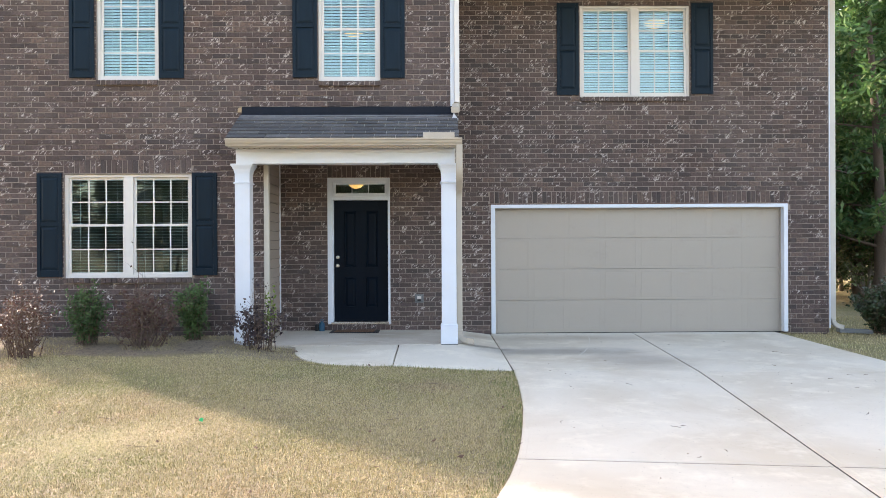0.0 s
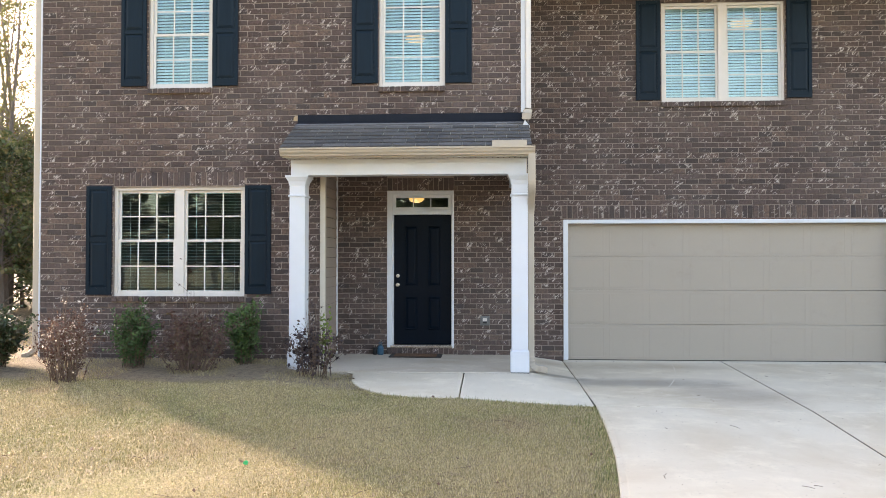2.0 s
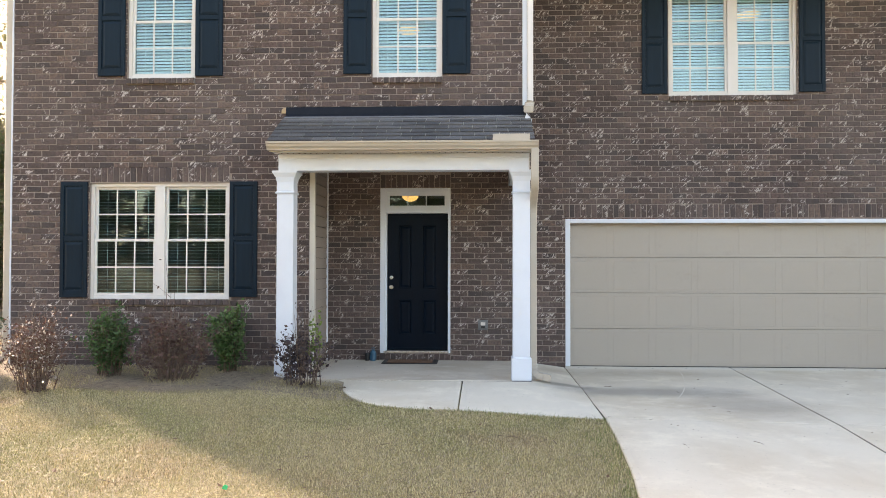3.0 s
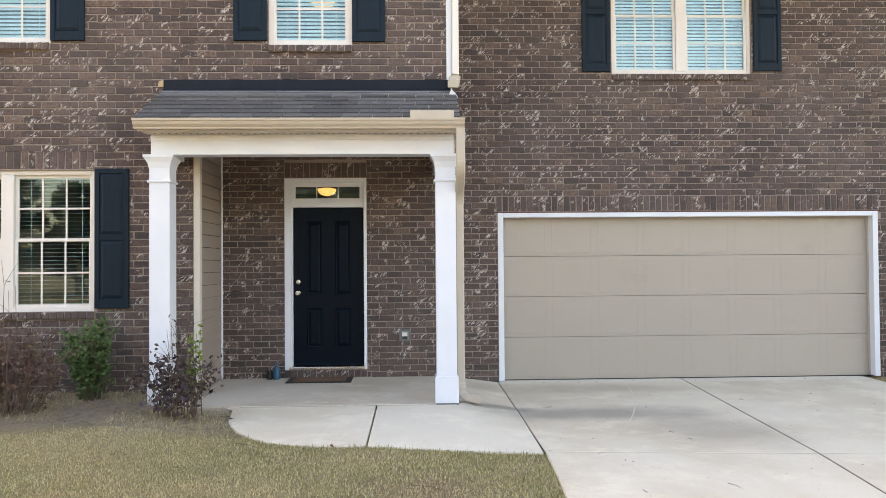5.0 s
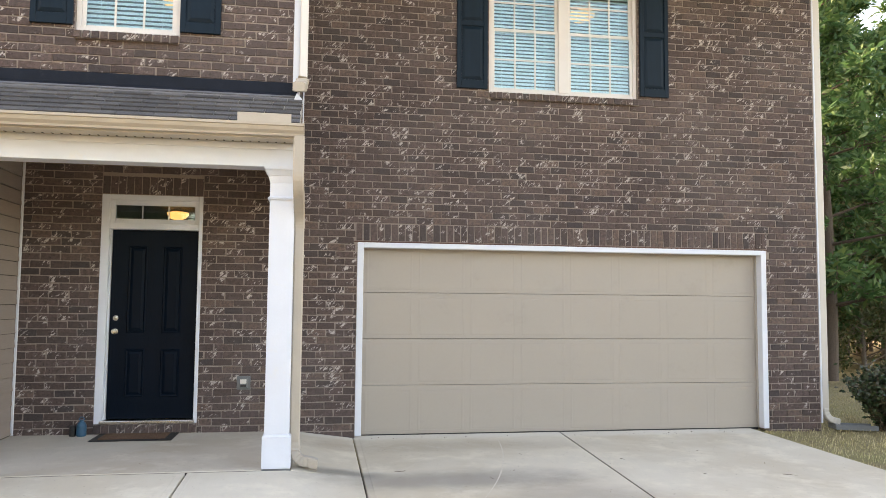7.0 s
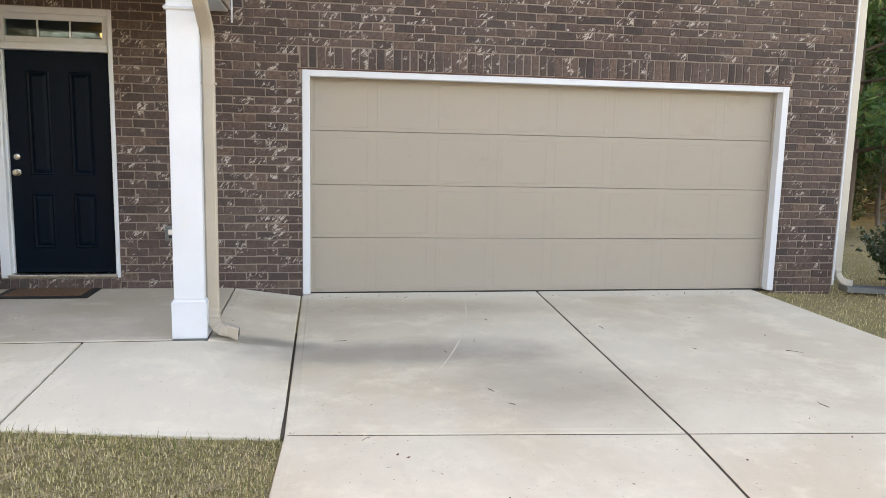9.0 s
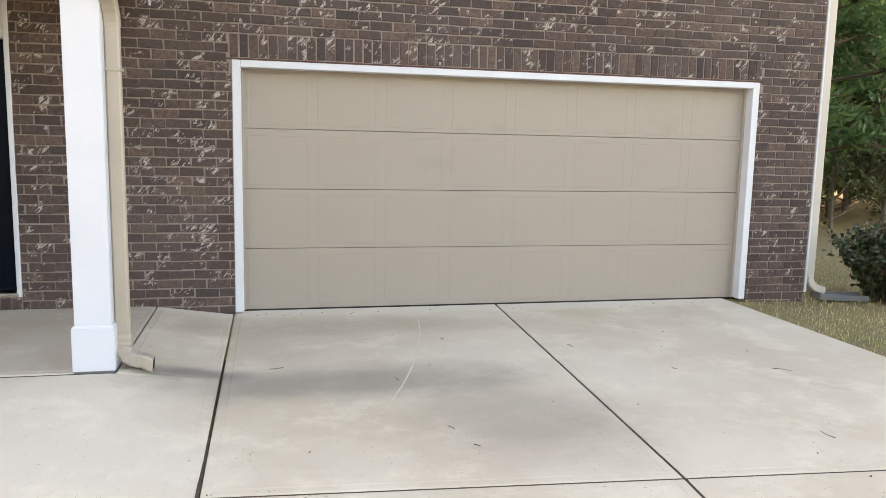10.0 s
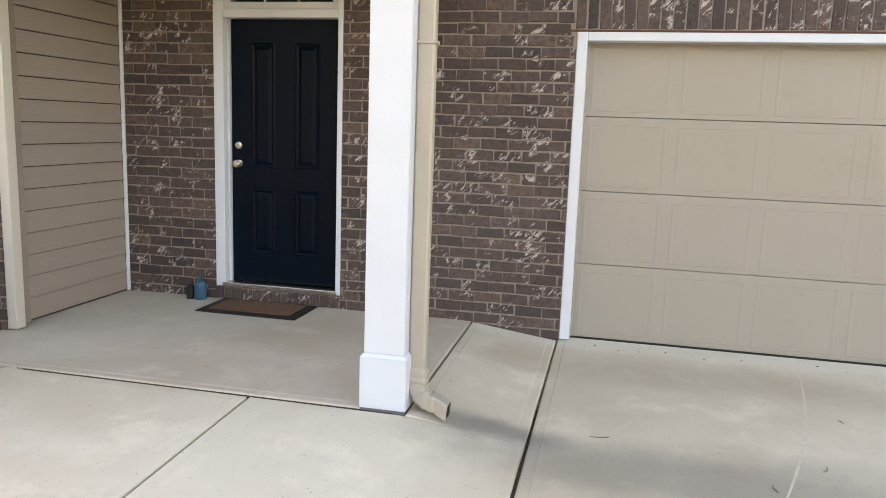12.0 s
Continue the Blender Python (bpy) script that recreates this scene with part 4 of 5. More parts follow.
def arc(p, q, r, n=6):
    """Points of a rounded turn through p, corner, q."""
    return [Vector(p) * (1 - t) ** 2 + Vector(q) * 2 * t * (1 - t) + Vector(r) * t * t for t in [i / n for i in range(n + 1)]]


def downspouts():
    d = empty("downspout", (0, 0, 0), label="beige metal downspout beside the porch column", category="downspout", group="downspouts")
    top = [Vector((0.185, 10.99, 2.865)), Vector((0.185, 10.99, 2.62))] + arc((0.185, 10.99, 2.56), (0.187, 10.99, 2.43), (0.19, 11.13, 2.36), 7) + arc((0.19, 11.23, 2.30), (0.192, 11.37, 2.24), (0.192, 11.385, 2.12), 7)
    part("upper_elbow", pipe(top, (0.047, 0.036)), BEIGE, d)
    part("pipe", pipe([(0.192, 11.385, z) for z in (2.15, 1.5, 0.9, 0.20)], (0.043, 0.033)), BEIGE, d)
    part("lower_elbow", pipe(arc((0.192, 11.385, 0.225), (0.18, 11.37, 0.062), (0.31, 11.32, 0.066), 12) + [Vector((0.345, 11.285, 0.064)), Vector((0.392, 11.238, 0.060))], (0.047, 0.042), None, 1), BEIGE, d)
    # black plug stands in for the shade inside the open elbow
    part("mouth_shade_plug", pipe([(0.345, 11.285, 0.064), (0.387, 11.243, 0.0603)], (0.041, 0.036), None, 0, True), BLACK, d, "black plug for the shade inside the mouth")
    part("strap", box(0.140, 0.244, 11.345, 11.425, 1.86, 1.875), BEIGE, d)
    u = empty("downspout", (0, 0, 0), label="white downspout of the upper corner emptying on the porch roof", category="downspout", group="downspouts")
    part("pipe", pipe([(0.185, LY - 0.05, z) for z in (TOP - 0.05, 5.0, 4.2, 3.60)], (0.038, 0.03)), VINYL, u)
    part("elbow", pipe(arc((0.18, LY - 0.05, 3.62), (0.165, LY - 0.05, 3.50), (0.15, LY - 0.22, 3.485), 8), (0.058, 0.042), None, 1, True), BEIGE, u)
    e = empty("downspout", (0, 0, 0), label="beige downspout at the brick house corner", category="downspout", group="downspouts")
    part("pipe", pipe([(6.685, WY + 0.04, z) for z in (TOP - 0.05, 4, 2, 0.16)], (0.05, 0.035)), CREAM, e)
    part("lower_elbow", pipe(arc((6.685, WY + 0.04, 0.18), (6.685, WY + 0.04, 0.03), (6.86, WY + 0.02, 0.015), 12), (0.045, 0.036), None, 1), CREAM, e)
    w = empty("downspout", (0, 0, 0), label="taupe beige downspout at the far wing corner", category="downspout", group="downspouts")
    part("pipe", pipe([(-6.955, LY + 0.04, z) for z in (TOP - 0.05, 4, 2, 0.27)], (0.05, 0.035)), BEIGE, w)
    part("lower_elbow", pipe(arc((-6.955, LY + 0.04, 0.29), (-6.955, LY + 0.04, 0.14), (-7.13, LY + 0.0, 0.11), 12), (0.045, 0.036), None, 1), BEIGE, w)


downspouts()


# ---- small things on the porch and walls ----
def outlet_box():
    o = empty("outlet_box", (-0.43, WY - 0.004, 0.555), label="grey weatherproof outlet box on brick wall", category="outlet")
    part("back_plate", box(-0.075, 0.075, -0.012, 0, -0.075, 0.075, 0.008), GREYPLASTIC, o)
    part("cover", box(-0.048, 0.048, -0.045, -0.012, -0.052, 0.055, 0.010), GREYPLASTIC, o)
    part("cover_window", box(-0.034, 0.034, -0.048, -0.045, -0.005, 0.042, 0.001), VINYL, o, "pale cover face")
    part("socket_slot", box(-0.03, 0.03, -0.047, -0.0455, -0.040, -0.016), BLACK, o)


def doormat():
    m = empty("doormat", (-1.50, 12.955, 0.0215), label="worn brown coir doormat with black rubber border", category="doormat")
    part("rubber_border", box(-0.405, 0.405, -0.225, 0.225, 0, 0.009, 0.003), BLACK, m)
    part("coir_pad", box(-0.335, 0.325, -0.150, 0.185, 0.009, 0.015, 0.002), COIR, m)


def bottles():
    b = empty("watering_jug", (-2.075, 13.10, 0.021), label="small blue plastic jug beside the door", category="jug")
    part("jug_body", lathe([(0.046, 0), (0.05, 0.01), (0.05, 0.11), (0.036, 0.14), (0.022, 0.15), (0.022, 0.17)], 18), BLUE, b)
    bm = bmesh.new()
    hoop = [(math.cos(a) * 0.026, math.sin(a) * 0.03) for a in [math.pi * k / 8 for k in range(9)]]
    for (xa, za), (xb, zb) in zip(hoop, hoop[1:]):
        bmesh.ops.create_cone(bm, segments=6, radius1=0.006, radius2=0.006, depth=math.hypot(xb - xa, zb - za) + 0.003,
                              matrix=Matrix.Translation(((xa + xb) / 2, 0, 0.168 + (za + zb) / 2)) @ Vector((xb - xa, 0, zb - za)).to_track_quat("Z", "Y").to_matrix().to_4x4())
    part("jug_handle", bm, BLUE, b)
    k = empty("black_can", (-2.16, 13.09, 0.021), label="small black can beside the blue jug", category="can")
    part("can_body", lathe([(0.030, 0), (0.032, 0.005), (0.032, 0.085), (0.028, 0.095), (0.028, 0.105)], 16), BLACK, k)
    part("can_rim", lathe([(0.030, 0.104), (0.030, 0.110), (0.026, 0.110)], 16), BLACK, k)


def ceiling_lamp(x, y, z, r):
    l = empty("ceiling_lamp", (x, y, z), label="lit warm glass ceiling lamp seen through window", category="lamp", group="ceiling lamps")
    part("lamp_base", lathe([(r * 0.5, 0.0), (r * 0.5, -0.03), (r * 0.3, -0.04)], 20), NICKEL, l)
    part("glass_bowl", lathe([(r, -0.05), (r * 0.96, -0.09), (r * 0.7, -0.14), (r * 0.3, -0.17), (0.01, -0.175)], 24), LAMP, l)


def splash_block():
    s = empty("splash_block", (6.98, 13.16, ground_z(7, 13.2) + 0.012), label="grey plastic splash block under the downspout", category="splash block")
    part("tray", box(-0.22, 0.30, -0.11, 0.11, 0, 0.018, 0.004), GREYPLASTIC, s)
    for yy in (-0.11, 0.088):
        part("tray_side", box(-0.22, 0.30, yy, yy + 0.022, 0.018, 0.06, 0.005), GREYPLASTIC, s)
    part("tray_back", box(-0.22, -0.198, -0.088, 0.088, 0.018, 0.07, 0.004), GREYPLASTIC, s)
    s.rotation_euler = (0, 0.02, radians(-12))


outlet_box()
doormat()
bottles()
ceiling_lamp(-1.88, 17.0, 2.90, 0.17)
ceiling_lamp(-1.80, 15.9, 5.93, 0.20)
ceiling_lamp(4.25, 15.3, 5.93, 0.20)
splash_block()


# ---- shrubs ----
def shrub(at, height, width, material, label, stems=26, per=26, leaf=0.028, seed=1, bare=0.1, tall=(), lift=0.25, name="shrub", upright=0.5):
    rng = random.Random(seed)
    x, y = at
    sh = empty(name, (x, y, ground_z(x, y) - 0.005), label=label, category="shrub", group="shrubs")
    lines, pts = [], []
    for i in range(stems + len(tall)):
        a = rng.uniform(0, 6.283)
        out = width / 2 * math.sqrt(rng.uniform(0.03, 1))
        h = height * (1 - 0.35 * (out / (width / 2)) ** 2) * rng.uniform(0.7, 1.05)
        if i >= stems:
            out, h = width * 0.12, tall[i - stems]
        tip = Vector((math.cos(a) * out, math.sin(a) * out, h))
        mid = Vector((tip.x * (0.75 - upright * 0.4), tip.y * (0.75 - upright * 0.4), h * 0.5))
        base = Vector((tip.x * 0.35 + rng.uniform(-0.05, 0.05), tip.y * 0.35 + rng.uniform(-0.05, 0.05), 0))
        line = []
        for k in range(7):
            t = k / 6
            p = base * (1 - t) ** 2 + mid * 2 * t * (1 - t) + tip * t * t
            p += Vector((rng.uniform(-1, 1), rng.uniform(-1, 1), 0)) * 0.012
            line.append((p, 0.006 * (1 - t) + 0.0014))
        lines.append(line)
        for j in range(4):
            t = rng.uniform(0.3, 0.95)
            k = int(t * 6)
            p = line[k][0]
            q = p + Vector((rng.gauss(0, 0.08), rng.gauss(0, 0.08), rng.uniform(0.03, 0.14))) * (width / 0.6)
            lines.append([(p, 0.0025), ((p + q) / 2 + Vector((0, 0, 0.01)), 0.002), (q, 0.0011)])
            n = int(per / 5) if i < stems else 2
            pts += [p.lerp(q, rng.uniform(0.2, 1)) + Vector((rng.gauss(0, 1), rng.gauss(0, 1), rng.gauss(0, 1))) * 0.018 for _ in range(n)]
        n = per if i < stems else 10
        for _ in range(int(n * 0.5)):
            t = rng.uniform(lift, 1.0)
            k = min(5, int(t * 6))
            p = line[k][0].lerp(line[k + 1][0], t * 6 - k)
            if rng.random() > bare:
                pts.append(p + Vector((rng.gauss(0, 1), rng.gauss(0, 1), rng.gauss(0, 1))) * 0.02)
    tagged(tubes("branchwork", lines, TWIG, sh, 4), kind="stuff")
    leaves("foliage", pts, leaf, material, sh, rng)
    return sh


shrub((-5.50, 10.15), 1.06, 0.82, LEAF_SPARK, "sparse reddish shrub in the bed, glints painted on its leaves", 46, 40, 0.021, 2, 0.1, (1.2, 1.12, 1.15), 0.03, upright=0.2)
shrub((-5.08, 11.05), 0.94, 0.64, LEAF_GREEN, "upright green shrub against the brick wall", 44, 70, 0.026, 3, 0.05, (), 0.10, upright=1.0)
shrub((-4.18, 10.75), 0.92, 0.98, LEAF_RED, "maroon shrub with tall bare shoots below window", 46, 46, 0.024, 4, 0.15, (1.5, 1.2, 1.25), 0.05, upright=-0.2)
shrub((-3.70, 11.40), 0.98, 0.56, LEAF_GREEN, "dense upright green shrub beside the window", 52, 84, 0.027, 5, 0.02, (), 0.06, upright=1.0)
shrub((-2.58, 10.72), 0.70, 0.92, LEAF_PURPLE, "low purple-leaved shrub before the porch column", 24, 28, 0.033, 6, 0.15, (0.9, 1.0, 0.95, 0.92, 0.85), 0.2)
shrub((-2.44, 10.85), 0.95, 0.24, LEAF_LIME, "thin lime green shoot beside purple shrub", 4, 34, 0.034, 7, 0.1, (), 0.5, "sapling")
shrub((-7.05, 10.95), 0.88, 1.05, LEAF_DARK, "rounded dark green shrub at the wing corner", 80, 80, 0.032, 8, 0.0, (), 0.1)
shrub((7.55, 13.02), 0.92, 1.25, LEAF_DARK, "rounded dark evergreen shrub beside the driveway", 120, 90, 0.032, 9, 0.0, (), 0.05)


# ---- trees ----
def tree(name, label, height, spread, trunk, leaf_mat, bark, leaf, n_leaf, seed, first=0.3, limbs=22, pine=False):
    rng = random.Random(seed)
    tr = empty(name, (0, 0, 0), label=label, category="tree", group="woodland trees")
    lean = Vector((rng.uniform(-0.04, 0.04), rng.uniform(-0.04, 0.04), 0)) * height
    spine = []
    for k in range(13):
        t = k / 12
        spine.append((lean * t * t + Vector((math.sin(t * 5 + seed) * 0.012 * height, math.cos(t * 4 + seed) * 0.012 * height, height * t)), trunk * (1 - 0.93 * t)))
    tubes("trunk", [spine], bark, tr, 8)
    lines, pts = [], []
    for i in range(limbs):
        t = first + (1 - first) * (i + rng.random()) / limbs
        k = min(11, int(t * 12))
        p = spine[k][0].lerp(spine[k + 1][0], t * 12 - k)
        a = i * 2.4 + rng.uniform(-0.4, 0.4)
        reach = spread * (1.05 - t) ** 0.6 * rng.uniform(0.55, 1.1)
        rise = reach * (rng.uniform(-0.05, 0.3) if pine else rng.uniform(0.3, 0.9))
        q = p + Vector((math.cos(a) * reach, math.sin(a) * reach, rise))
        m = p.lerp(q, 0.5) + Vector((rng.gauss(0, 0.06), rng.gauss(0, 0.06), rng.uniform(-0.08, 0.1))) * reach
        r = trunk * 0.32 * (1.1 - t)
        lines.append([(p, r), (m, r * 0.6), (q, r * 0.15)])
        for j in range(9):
            s = rng.uniform(0.25, 1.0)
            b = (p.lerp(m, s * 2) if s < 0.5 else m.lerp(q, s * 2 - 1))
            e = b + Vector((rng.gauss(0, 0.24), rng.gauss(0, 0.24), rng.gauss(0.08, 0.16))) * max(reach, 0.8)
            lines.append([(b, r * 0.3), (b.lerp(e, 0.5) + Vector((0, 0, 0.02 * reach)), r * 0.18), (e, r * 0.05)])
            n = max(1, int(n_leaf / (limbs * 9)))
            for _ in range(n):
                c = b.lerp(e, rng.uniform(0.3, 1.05))
                pts.append(c + Vector((rng.gauss(0, 1), rng.gauss(0, 1), rng.gauss(0, 0.7))) * 0.09 * max(1.0, spread * 0.35))
    tagged(tubes("branchwork", lines, bark, tr, 4), kind="stuff")
    leaves("crown", pts, leaf, leaf_mat, tr, rng, 3.2 if pine else 1.5)
    return tr


def plant(base, places, seed):
    rng = random.Random(seed)
    first = True
    for x, y, s in places:
        m = pose(x, y, ground_z(x, y) - 0.05, 0, 0, rng.uniform(0, 360))
        if first:
            base.matrix_basis = m
            base.scale = (s, s, s)
            first = False
        else:
            base.scale = (s, s, s)
            copy_thing(base, m)
    base.scale = (places[0][2],) * 3


pine = tree("pine_tree", "tall dark green pine at the wood's edge", 13, 3.0, 0.20, NEEDLE, PINEBARK, 0.085, 15000, 21, 0.10, 40, True)
plant(pine, [(10.6, 18.6, 0.8), (9.6, 21.2, 0.95), (11.0, 20.0, 0.85), (13.2, 22.5, 1.0), (10.2, 24.5, 1.1), (15.5, 25.5, 1.05), (12.4, 27.5, 1.15), (18.2, 24.0, 1.0), (17.5, 29.0, 1.2), (21.5, 27.0, 1.1), (20.5, 32.0, 1.2), (25.0, 30.0, 1.1), (14.5, 31.5, 1.2), (-19, 38, 1.1)], 1)
slim = tree("slim_tree", "slender half-bare tree with yellowing leaves", 11, 2.4, 0.10, LEAF_AUTUMN, BARK, 0.05, 4200, 22, 0.14, 40)
plant(slim, [(-14.0, 22.0, 1.0), (-14.9, 21.0, 0.85), (-13.6, 23.4, 0.9), (-15.2, 23.2, 0.95), (-16.4, 25.6, 1.0), (-13.3, 20.2, 0.7), (-15.6, 24.5, 1.15), (-12.9, 26.0, 1.05), (-17.4, 27.0, 1.2), (-16.0, 30.0, 1.3), (-19.5, 25.0, 1.1), (-21.0, 30.0, 1.3), (16.5, 21.5, 0.8), (12.8, 25.0, 0.9), (-13.9, 33, 1.2)], 2)
wood = tree("understory_tree", "leafy understory tree at the wood's edge", 4.6, 2.3, 0.07, LEAF_WOOD, BARK, 0.085, 7500, 23, 0.04, 34)
plant(wood, [(-13.2, 20.5, 1.0), (-15.4, 21.5, 1.1), (-12.4, 23.5, 1.0), (-17.2, 23.5, 1.2), (-14.6, 26.5, 1.3), (-18.5, 28.0, 1.4), (-20.5, 24.5, 1.2), (-16.5, 33.0, 1.6), (-22.5, 33, 1.7),
             (11.8, 20.8, 0.8), (14.2, 22.0, 0.9), (16.3, 24.0, 1.1), (12.0, 24.0, 1.0), (18.6, 26.5, 1.2), (14.2, 28.0, 1.3), (21.5, 30.0, 1.4), (17.0, 32.0, 1.5), (23.8, 27.0, 1.2), (10.8, 29.0, 1.3), (9.4, 20.0, 0.7), (10.9, 19.4, 0.7), (12.6, 20.0, 0.75), (14.3, 20.4, 0.8), (16.0, 21.0, 0.8), (18.0, 22.0, 0.9), (20.2, 23.5, 1.0), (9.0, 23.0, 0.9)], 3)
for i in range(11):
    copy_thing(wood, pose(11.5 + 1.5 * i, 23.2 + 0.6 * i + (i % 3) * 0.8, pave_z(14) - 0.1, 0, 0, 77 * i))
for i in range(6):
    copy_thing(wood, pose(-13.0 - 1.7 * i, 24.5 + 0.9 * (i % 3), pave_z(14), 0, 0, 61 * i))
# the wood across the street, mirrored in the panes
across = tree("street_tree", "broad half-bare tree across the street", 12, 4.5, 0.22, LEAF_AUTUMN, BARK, 0.12, 5000, 24, 0.2, 30)
# unseen evergreen row, added to darken pane reflections and low light into the porch
evergreen = tree("evergreen_tree", "dense dark tree added across the street to darken reflections", 4.6, 2.5, 0.07, LEAF_DARK, BARK, 0.11, 8000, 25, 0.03, 36)
plant(evergreen, [(-33 + 3.3 * i, -22 - 1.4 * (i % 3), 1.3 + 0.2 * (i % 2)) for i in range(20)], 5)
plant(across, [(-30 + 5.2 * i, -24 - 2.6 * (i % 3), 0.62 + 0.09 * (i % 2)) for i in range(13)], 4)


# ---- lawn, straw, litter ----
def blades(name, label, n, region, height, width, material, flat=0.0, keep=None, seed=1, category="grass"):
    rng = np.random.default_rng(seed)
    x0, x1, y0, y1 = region
    xs, ys = rng.uniform(x0, x1, n * 2), y0 + (y1 - y0) * rng.uniform(0, 1, n * 2) ** 1.0
    pts = []
    for x, y in zip(xs, ys):
        if len(pts) >= n:
            break
        if keep(x, y):
            pts.append((x, y, ground_z(x, y)))
    p = np.array(pts)
    k = len(p)
    a = rng.uniform(0, 2 * np.pi, k)
    h = height * rng.uniform(0.5, 1.25, k)
    w = width * rng.uniform(0.7, 1.3, k)
    lean = rng.uniform(0.2, 1.0, k) * (1 + 4 * flat)
    side = np.stack([np.cos(a), np.sin(a), np.zeros(k)], 1)
    ahead = np.stack([-np.sin(a), np.cos(a), np.zeros(k)], 1)
    up = np.stack([np.zeros(k), np.zeros(k), np.ones(k)], 1)
    b = p + up * (0.004 + 0.012 * flat * rng.uniform(0, 1, k)[:, None])
    rise = (h * (1 - flat))[:, None] * up + (h * flat * 0.06)[:, None] * up
    m = b + ahead * (h * lean * 0.3)[:, None] + rise * 0.6
    t = b + ahead * (h * lean * 0.8)[:, None] + rise
    v = np.stack([b - side * (w / 2)[:, None], b + side * (w / 2)[:, None], m + side * (w * 0.35)[:, None], m - side * (w * 0.35)[:, None], t], 1).reshape(-1, 3)
    i = np.arange(k) * 5
    me = bpy.data.meshes.new(name)
    me.vertices.add(k * 5)
    me.vertices.foreach_set("co", v.ravel())
    quads = np.stack([i, i + 1, i + 2, i + 3], 1)
    tris = np.stack([i + 3, i + 2, i + 4], 1)
    loops = np.concatenate([quads, tris], 1).ravel()
    me.loops.add(len(loops))
    me.loops.foreach_set("vertex_index", loops)
    me.polygons.add(2 * k)
    starts = np.stack([np.arange(k) * 7, np.arange(k) * 7 + 4], 1).ravel()
    me.polygons.foreach_set("loop_start", starts)
    me.update(calc_edges=True)
    me.validate()
    me.materials.append(material)
    ob = new(name, me)
    return tagged(ob, label, category, kind="stuff")


def in_bed(x, y):
    return x < -1.75 and y > 10.15 + 0.5 * noise.noise((x * 0.9, y * 0.9, 3)) and y < 11.86


def lawn(x, y):
    if y < 4.4 and random.random() > (y - 3.0) / 1.4:
        return False
    return not on_paving(x, y, 0.01) and not in_bed(x, y) and not indoors(x, y)


def fringe(x, y):
    return lawn(x, y) and on_paving(x, y, 0.22 + 0.18 * noise.noise((x * 2, y * 2, 5)))


def edge_bed(x, y):
    return in_bed(x, y) and not on_paving(x, y, 0.0) and noise.noise((x * 1.6, y * 1.6, 7)) > -0.1


blades("lawn_grass", "short dormant straw-coloured turf", 260000, (-6.5, 0.95, 3.2, 10.7), 0.021, 0.0055, GRASS, 0.0, lawn, 1)
blades("lawn_grass", "short dormant straw-coloured turf", 26000, (-12.0, -6.4, 5.0, 16.0), 0.035, 0.007, GRASS, 0.0, lawn, 2)
blades("lawn_grass", "short dormant straw-coloured turf", 26000, (5.7, 11.0, 8.0, 16.0), 0.035, 0.006, GRASS, 0.0, lawn, 3)
blades("edge_grass", "longer green grass along the walk", 16000, (-2.6, 0.95, 3.5, 11.6), 0.05, 0.004, EDGEGRASS, 0.0, fringe, 4)
blades("pine_straw", "dry brown straw strewn over the planting bed", 16000, (-7.4, -1.75, 9.8, 11.85), 0.09, 0.0035, STRAW, 0.9, lambda x, y: in_bed(x, y) and not on_paving(x, y, 0.0), 5, "straw")
blades("clippings", "dry grass clippings matted on the lawn", 40000, (-6.5, 0.95, 3.4, 10.7), 0.055, 0.004, STRAW, 0.8, lawn, 8, "straw")
blades("bed_grass", "sparse grass growing in the planting bed", 9000, (-7.4, -1.75, 9.8, 11.8), 0.035, 0.0045, GRASS, 0.1, edge_bed, 6)


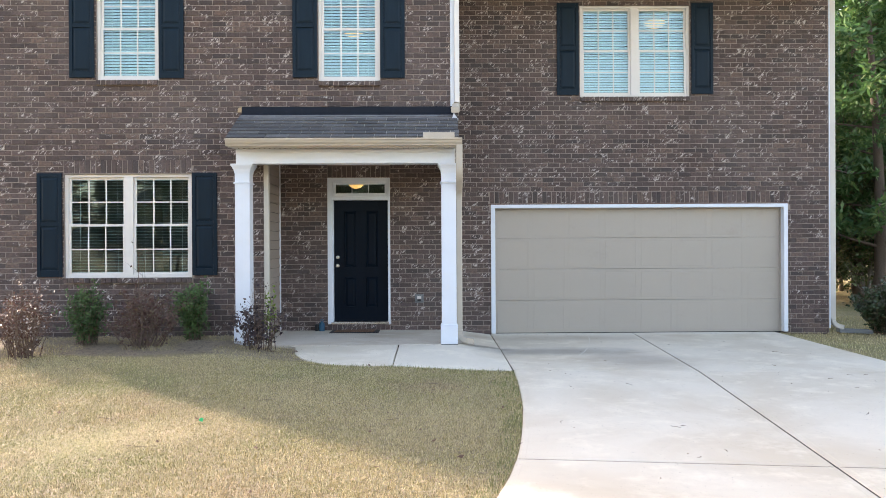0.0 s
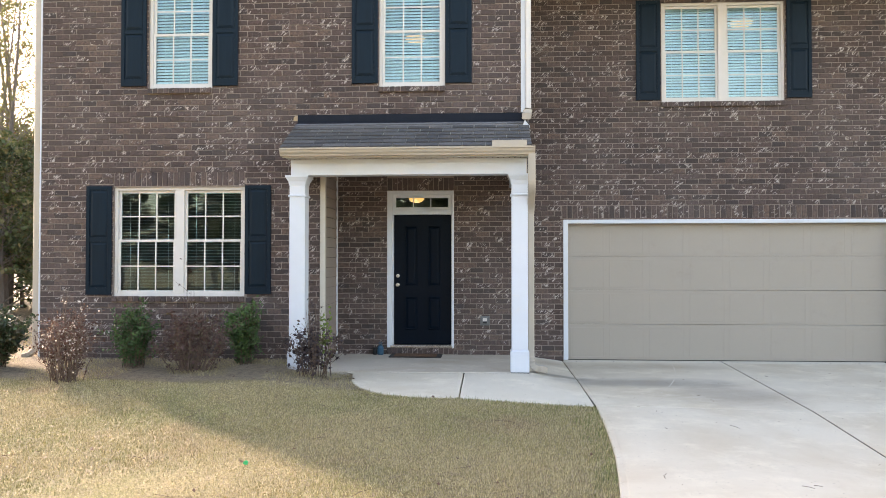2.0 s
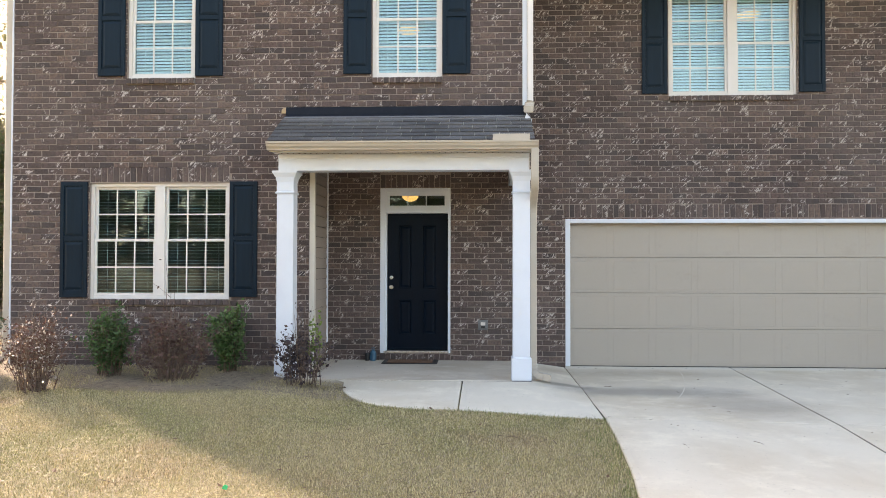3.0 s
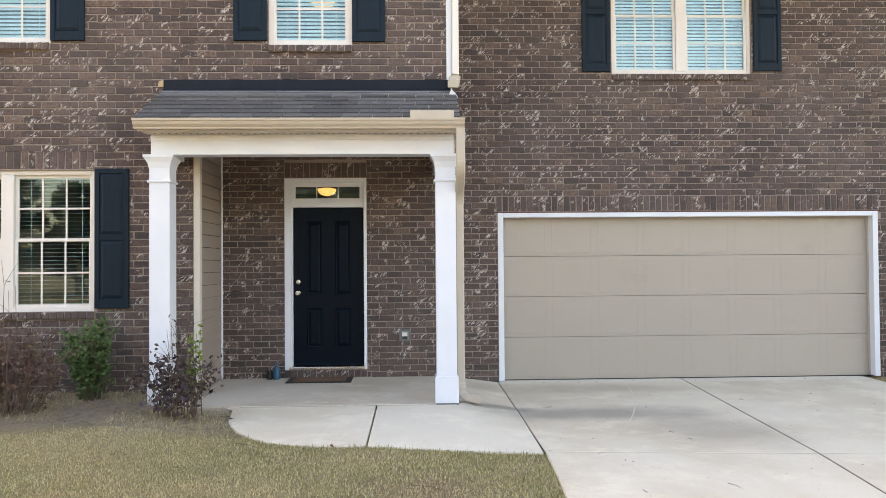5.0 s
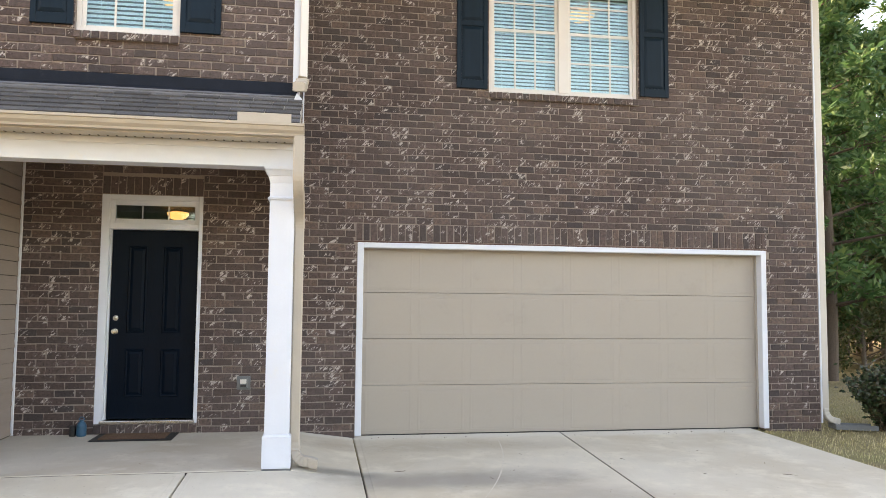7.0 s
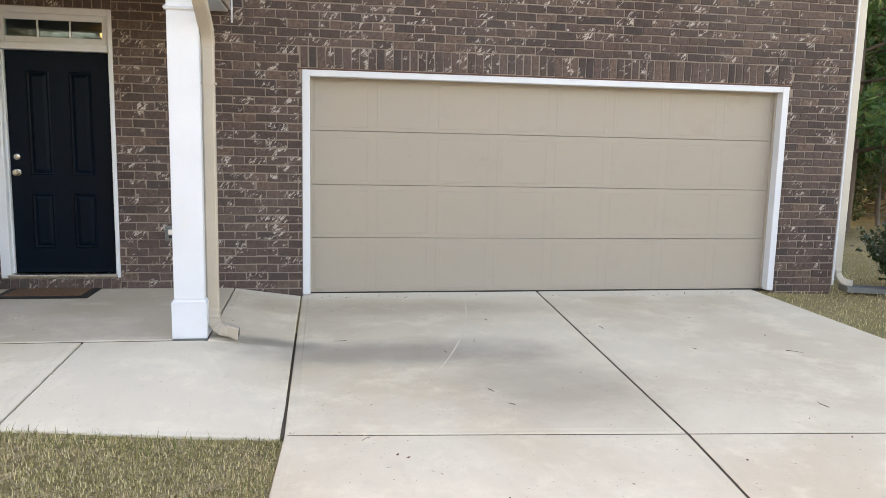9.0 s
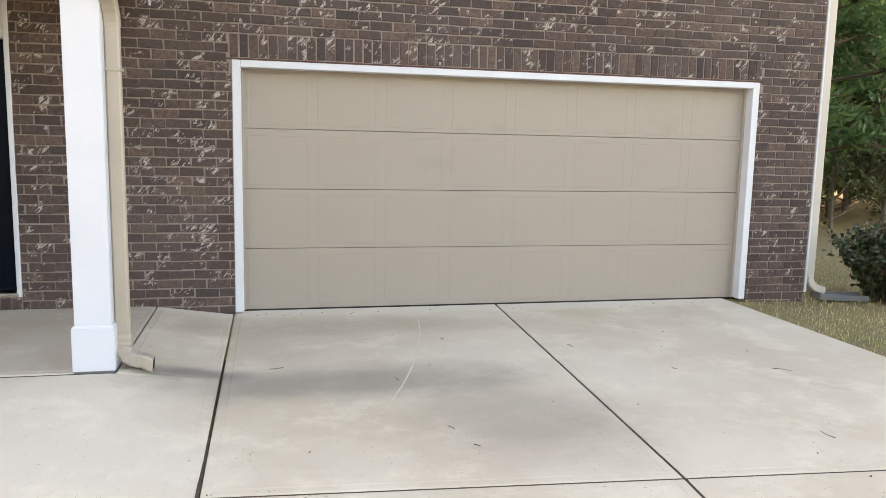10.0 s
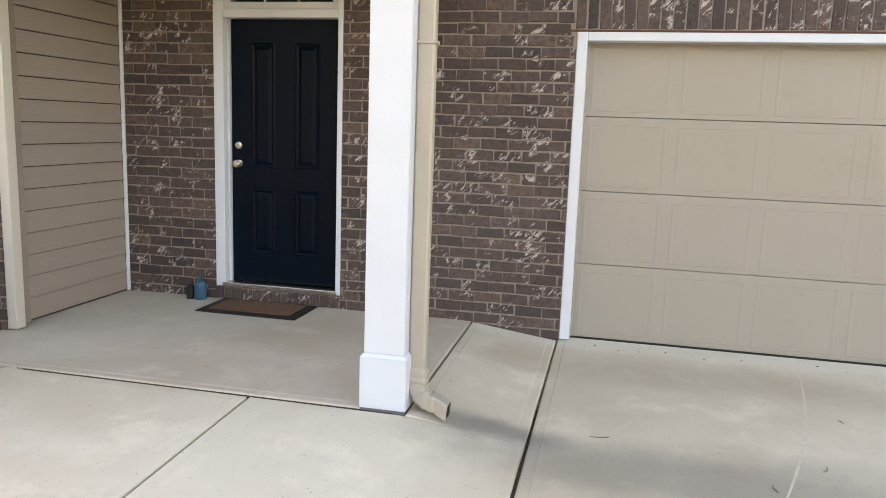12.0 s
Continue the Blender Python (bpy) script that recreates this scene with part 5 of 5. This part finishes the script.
def litter():
    rng = random.Random(12)
    verts, faces = [], []

    def leaf(x, y, z, s):
        a = rng.uniform(0, 6.28)
        u, v = Vector((math.cos(a), math.sin(a), rng.uniform(-0.2, 0.3))), Vector((-math.sin(a), math.cos(a), rng.uniform(-0.1, 0.4)))
        b = len(verts)
        p = Vector((x, y, z))
        verts.extend([p, p + u * s * 0.5 + v * s * 0.35, p + u * s + Vector((0, 0, s * 0.2)), p + u * s * 0.5 - v * s * 0.35])
        faces.append((b, b + 1, b + 2, b + 3))

    n = 0
    while n < 120:
        x, y = rng.uniform(-7, 1), rng.uniform(3.5, 11)
        if lawn(x, y) or in_bed(x, y):
            leaf(x, y, ground_z(x, y) + 0.03, rng.uniform(0.025, 0.06))
            n += 1
    for _ in range(120):
        y = rng.uniform(4, 13.1)
        x = rng.uniform(drive_left(y), 5.6)
        leaf(x, y, pave_z(y) + 0.003, rng.uniform(0.006, 0.022))
    for _ in range(40):
        y = 13.14 - abs(rng.gauss(0, 0.06))
        leaf(rng.uniform(0.9, 5.8), y, pave_z(y) + 0.003, rng.uniform(0.01, 0.03))
    for _ in range(14):
        leaf(rng.uniform(-2.2, 0.6), rng.uniform(11.3, 12.9), 0.024, rng.uniform(0.008, 0.025))
    ob = mesh_object("fallen_leaves", verts, faces, DEADLEAF)
    tagged(ob, "small brown fallen leaves scattered about", "leaves", kind="stuff")
    lines = []
    for i in range(46):
        if i < 26:
            y = rng.uniform(5.5, 12.6)
            x = rng.uniform(drive_left(y) + 0.1, 5.4)
            z, l = pave_z(y) + 0.004, rng.uniform(0.04, 0.14)
        else:
            x, y = rng.uniform(-5, 0.2), rng.uniform(6, 10.6)
            if on_paving(x, y):
                continue
            z, l = ground_z(x, y) + 0.03, rng.uniform(0.1, 0.4)
        a = rng.uniform(0, 6.28)
        d = Vector((math.cos(a), math.sin(a), 0))
        p = Vector((x, y, z))
        lines.append([(p, 0.0025), (p + d * l * 0.5 + Vector((-d.y, d.x, 0)) * l * 0.12, 0.002), (p + d * l, 0.0012)])
    tw = tubes("twigs", lines, TWIG, None, 4)
    tagged(tw, "thin dry twigs on concrete and grass", "twigs", kind="stuff")


def scuff(pts, w):
    """A pale tyre scuff that curves over the concrete."""
    n = 16
    bm = bmesh.new()
    rows = []
    for i in range(n + 1):
        t = i / n
        p = [(1 - t) ** 2 * a + 2 * t * (1 - t) * b + t * t * c for a, b, c in zip(*pts)]
        half = w * (0.25 + 0.75 * math.sin(math.pi * min(0.97, t + 0.03))) * random.uniform(0.6, 1.2) / 2
        rows.append([bm.verts.new((p[0] - half, p[1], pave_z(p[1]) + 0.0015)), bm.verts.new((p[0] + half, p[1], pave_z(p[1]) + 0.0015))])
    for a, b in zip(rows, rows[1:]):
        bm.faces.new((a[0], a[1], b[1], b[0]))
    ob = part("scuff_mark", bm, SCUFF)
    tagged(ob, "thin pale scuff mark on the concrete driveway", "stain", kind="stuff")


SCUFF = painted("pale_scuff", (0.66, 0.59, 0.48), 0.9, 0.2, 14, (0.52, 0.46, 0.37))
scuff(((2.40, 13.0), (2.25, 11.6), (1.67, 10.4)), 0.016)
scuff(((0.88, 10.07), (0.94, 9.95), (1.05, 9.78)), 0.014)
scuff(((1.44, 12.05), (1.3, 11.7), (1.09, 11.4)), 0.010)
litter()
g = empty("plastic_scrap", (-2.26, 7.05, ground_z(-2.26, 7.05) + 0.03), label="tiny bright green plastic scrap on the lawn", category="litter")
part("scrap", prism([(-0.02, 0), (0.012, -0.006), (0.022, 0.018), (0.004, 0.03), (-0.014, 0.022)], "y", -0.004, 0.004), GREEN, g)


# ---- bricks, laid last ----
for sill in ((W1[0] + 0.004, W1[1] + 0.016, LY - 0.041, LY - 0.0005, 0.910, 0.980), (U1[0] + 0.004, U1[1] - 0.004, LY - 0.041, LY - 0.0005, 3.907, 3.979),
             (U2[0] + 0.004, U2[1] - 0.004, LY - 0.041, LY - 0.0005, 3.887, 3.959), (U3[0] + 0.004, U3[1] - 0.004, WY - 0.041, WY - 0.0005, 3.902, 3.974),
             (DR[0] + 0.004, DR[1] - 0.004, WY - 0.026, WY - 0.0005, 0.026, 0.120)):
    tagged(part("trim_sill_bed", box(*sill), MORTAR), "mortar bed of a projecting brick sill", "trim", kind="structure")
extra = soldiers(W1[0], W1[1], W1[3] + 0.012) + [(x, z, w, h, 0.05) for x, z, w, h, _ in soldiers(W1[0], W1[1] + 0.02, 0.905, 0.083)]
extra += [(x, z, w, h, 0.045) for r in (U1, U2) for x, z, w, h, _ in soldiers(r[0], r[1], r[2] - 0.082, 0.083)]
holes = [W1, U1, U2, PORCHVOID, (W1[0], W1[1], W1[3], W1[3] + 0.222), (W1[0], W1[1] + 0.02, 0.955, W1[2])]
holes += [(r[0], r[1], r[2] - 0.04, r[2]) for r in (U1, U2)]
lay_bricks(wall_wing, LY, -6.88, 0.085, 0.0 - 2 * COURSE, TOP, holes, (-6.7, -2.77, 0.0, 0.98), extra, 0.03)
extra = soldiers(0.78, 5.92, 2.162) + soldiers(DR[0], DR[1], DR[3] + 0.003) + soldiers(DR[0] + 0.0, DR[1], 0.024, 0.101, 0.03)
extra += [(x, z, w, h, 0.045) for x, z, w, h, _ in soldiers(U3[0], U3[1], U3[2] - 0.082, 0.083)]
holes = [U3, DR, GD, HIDDEN, (0.78, 5.92, 2.10, 2.365), (DR[0], DR[1], 2.6, 2.82), (DR[0], DR[1], 0.0, 0.13), (U3[0], U3[1], U3[2] - 0.04, U3[2])]
lay_bricks(wall_main, WY, -2.795, 6.60, 0.008 - 3 * COURSE, TOP, holes, (-0.9, 0.80, -0.1, 1.75), extra, 0.05)
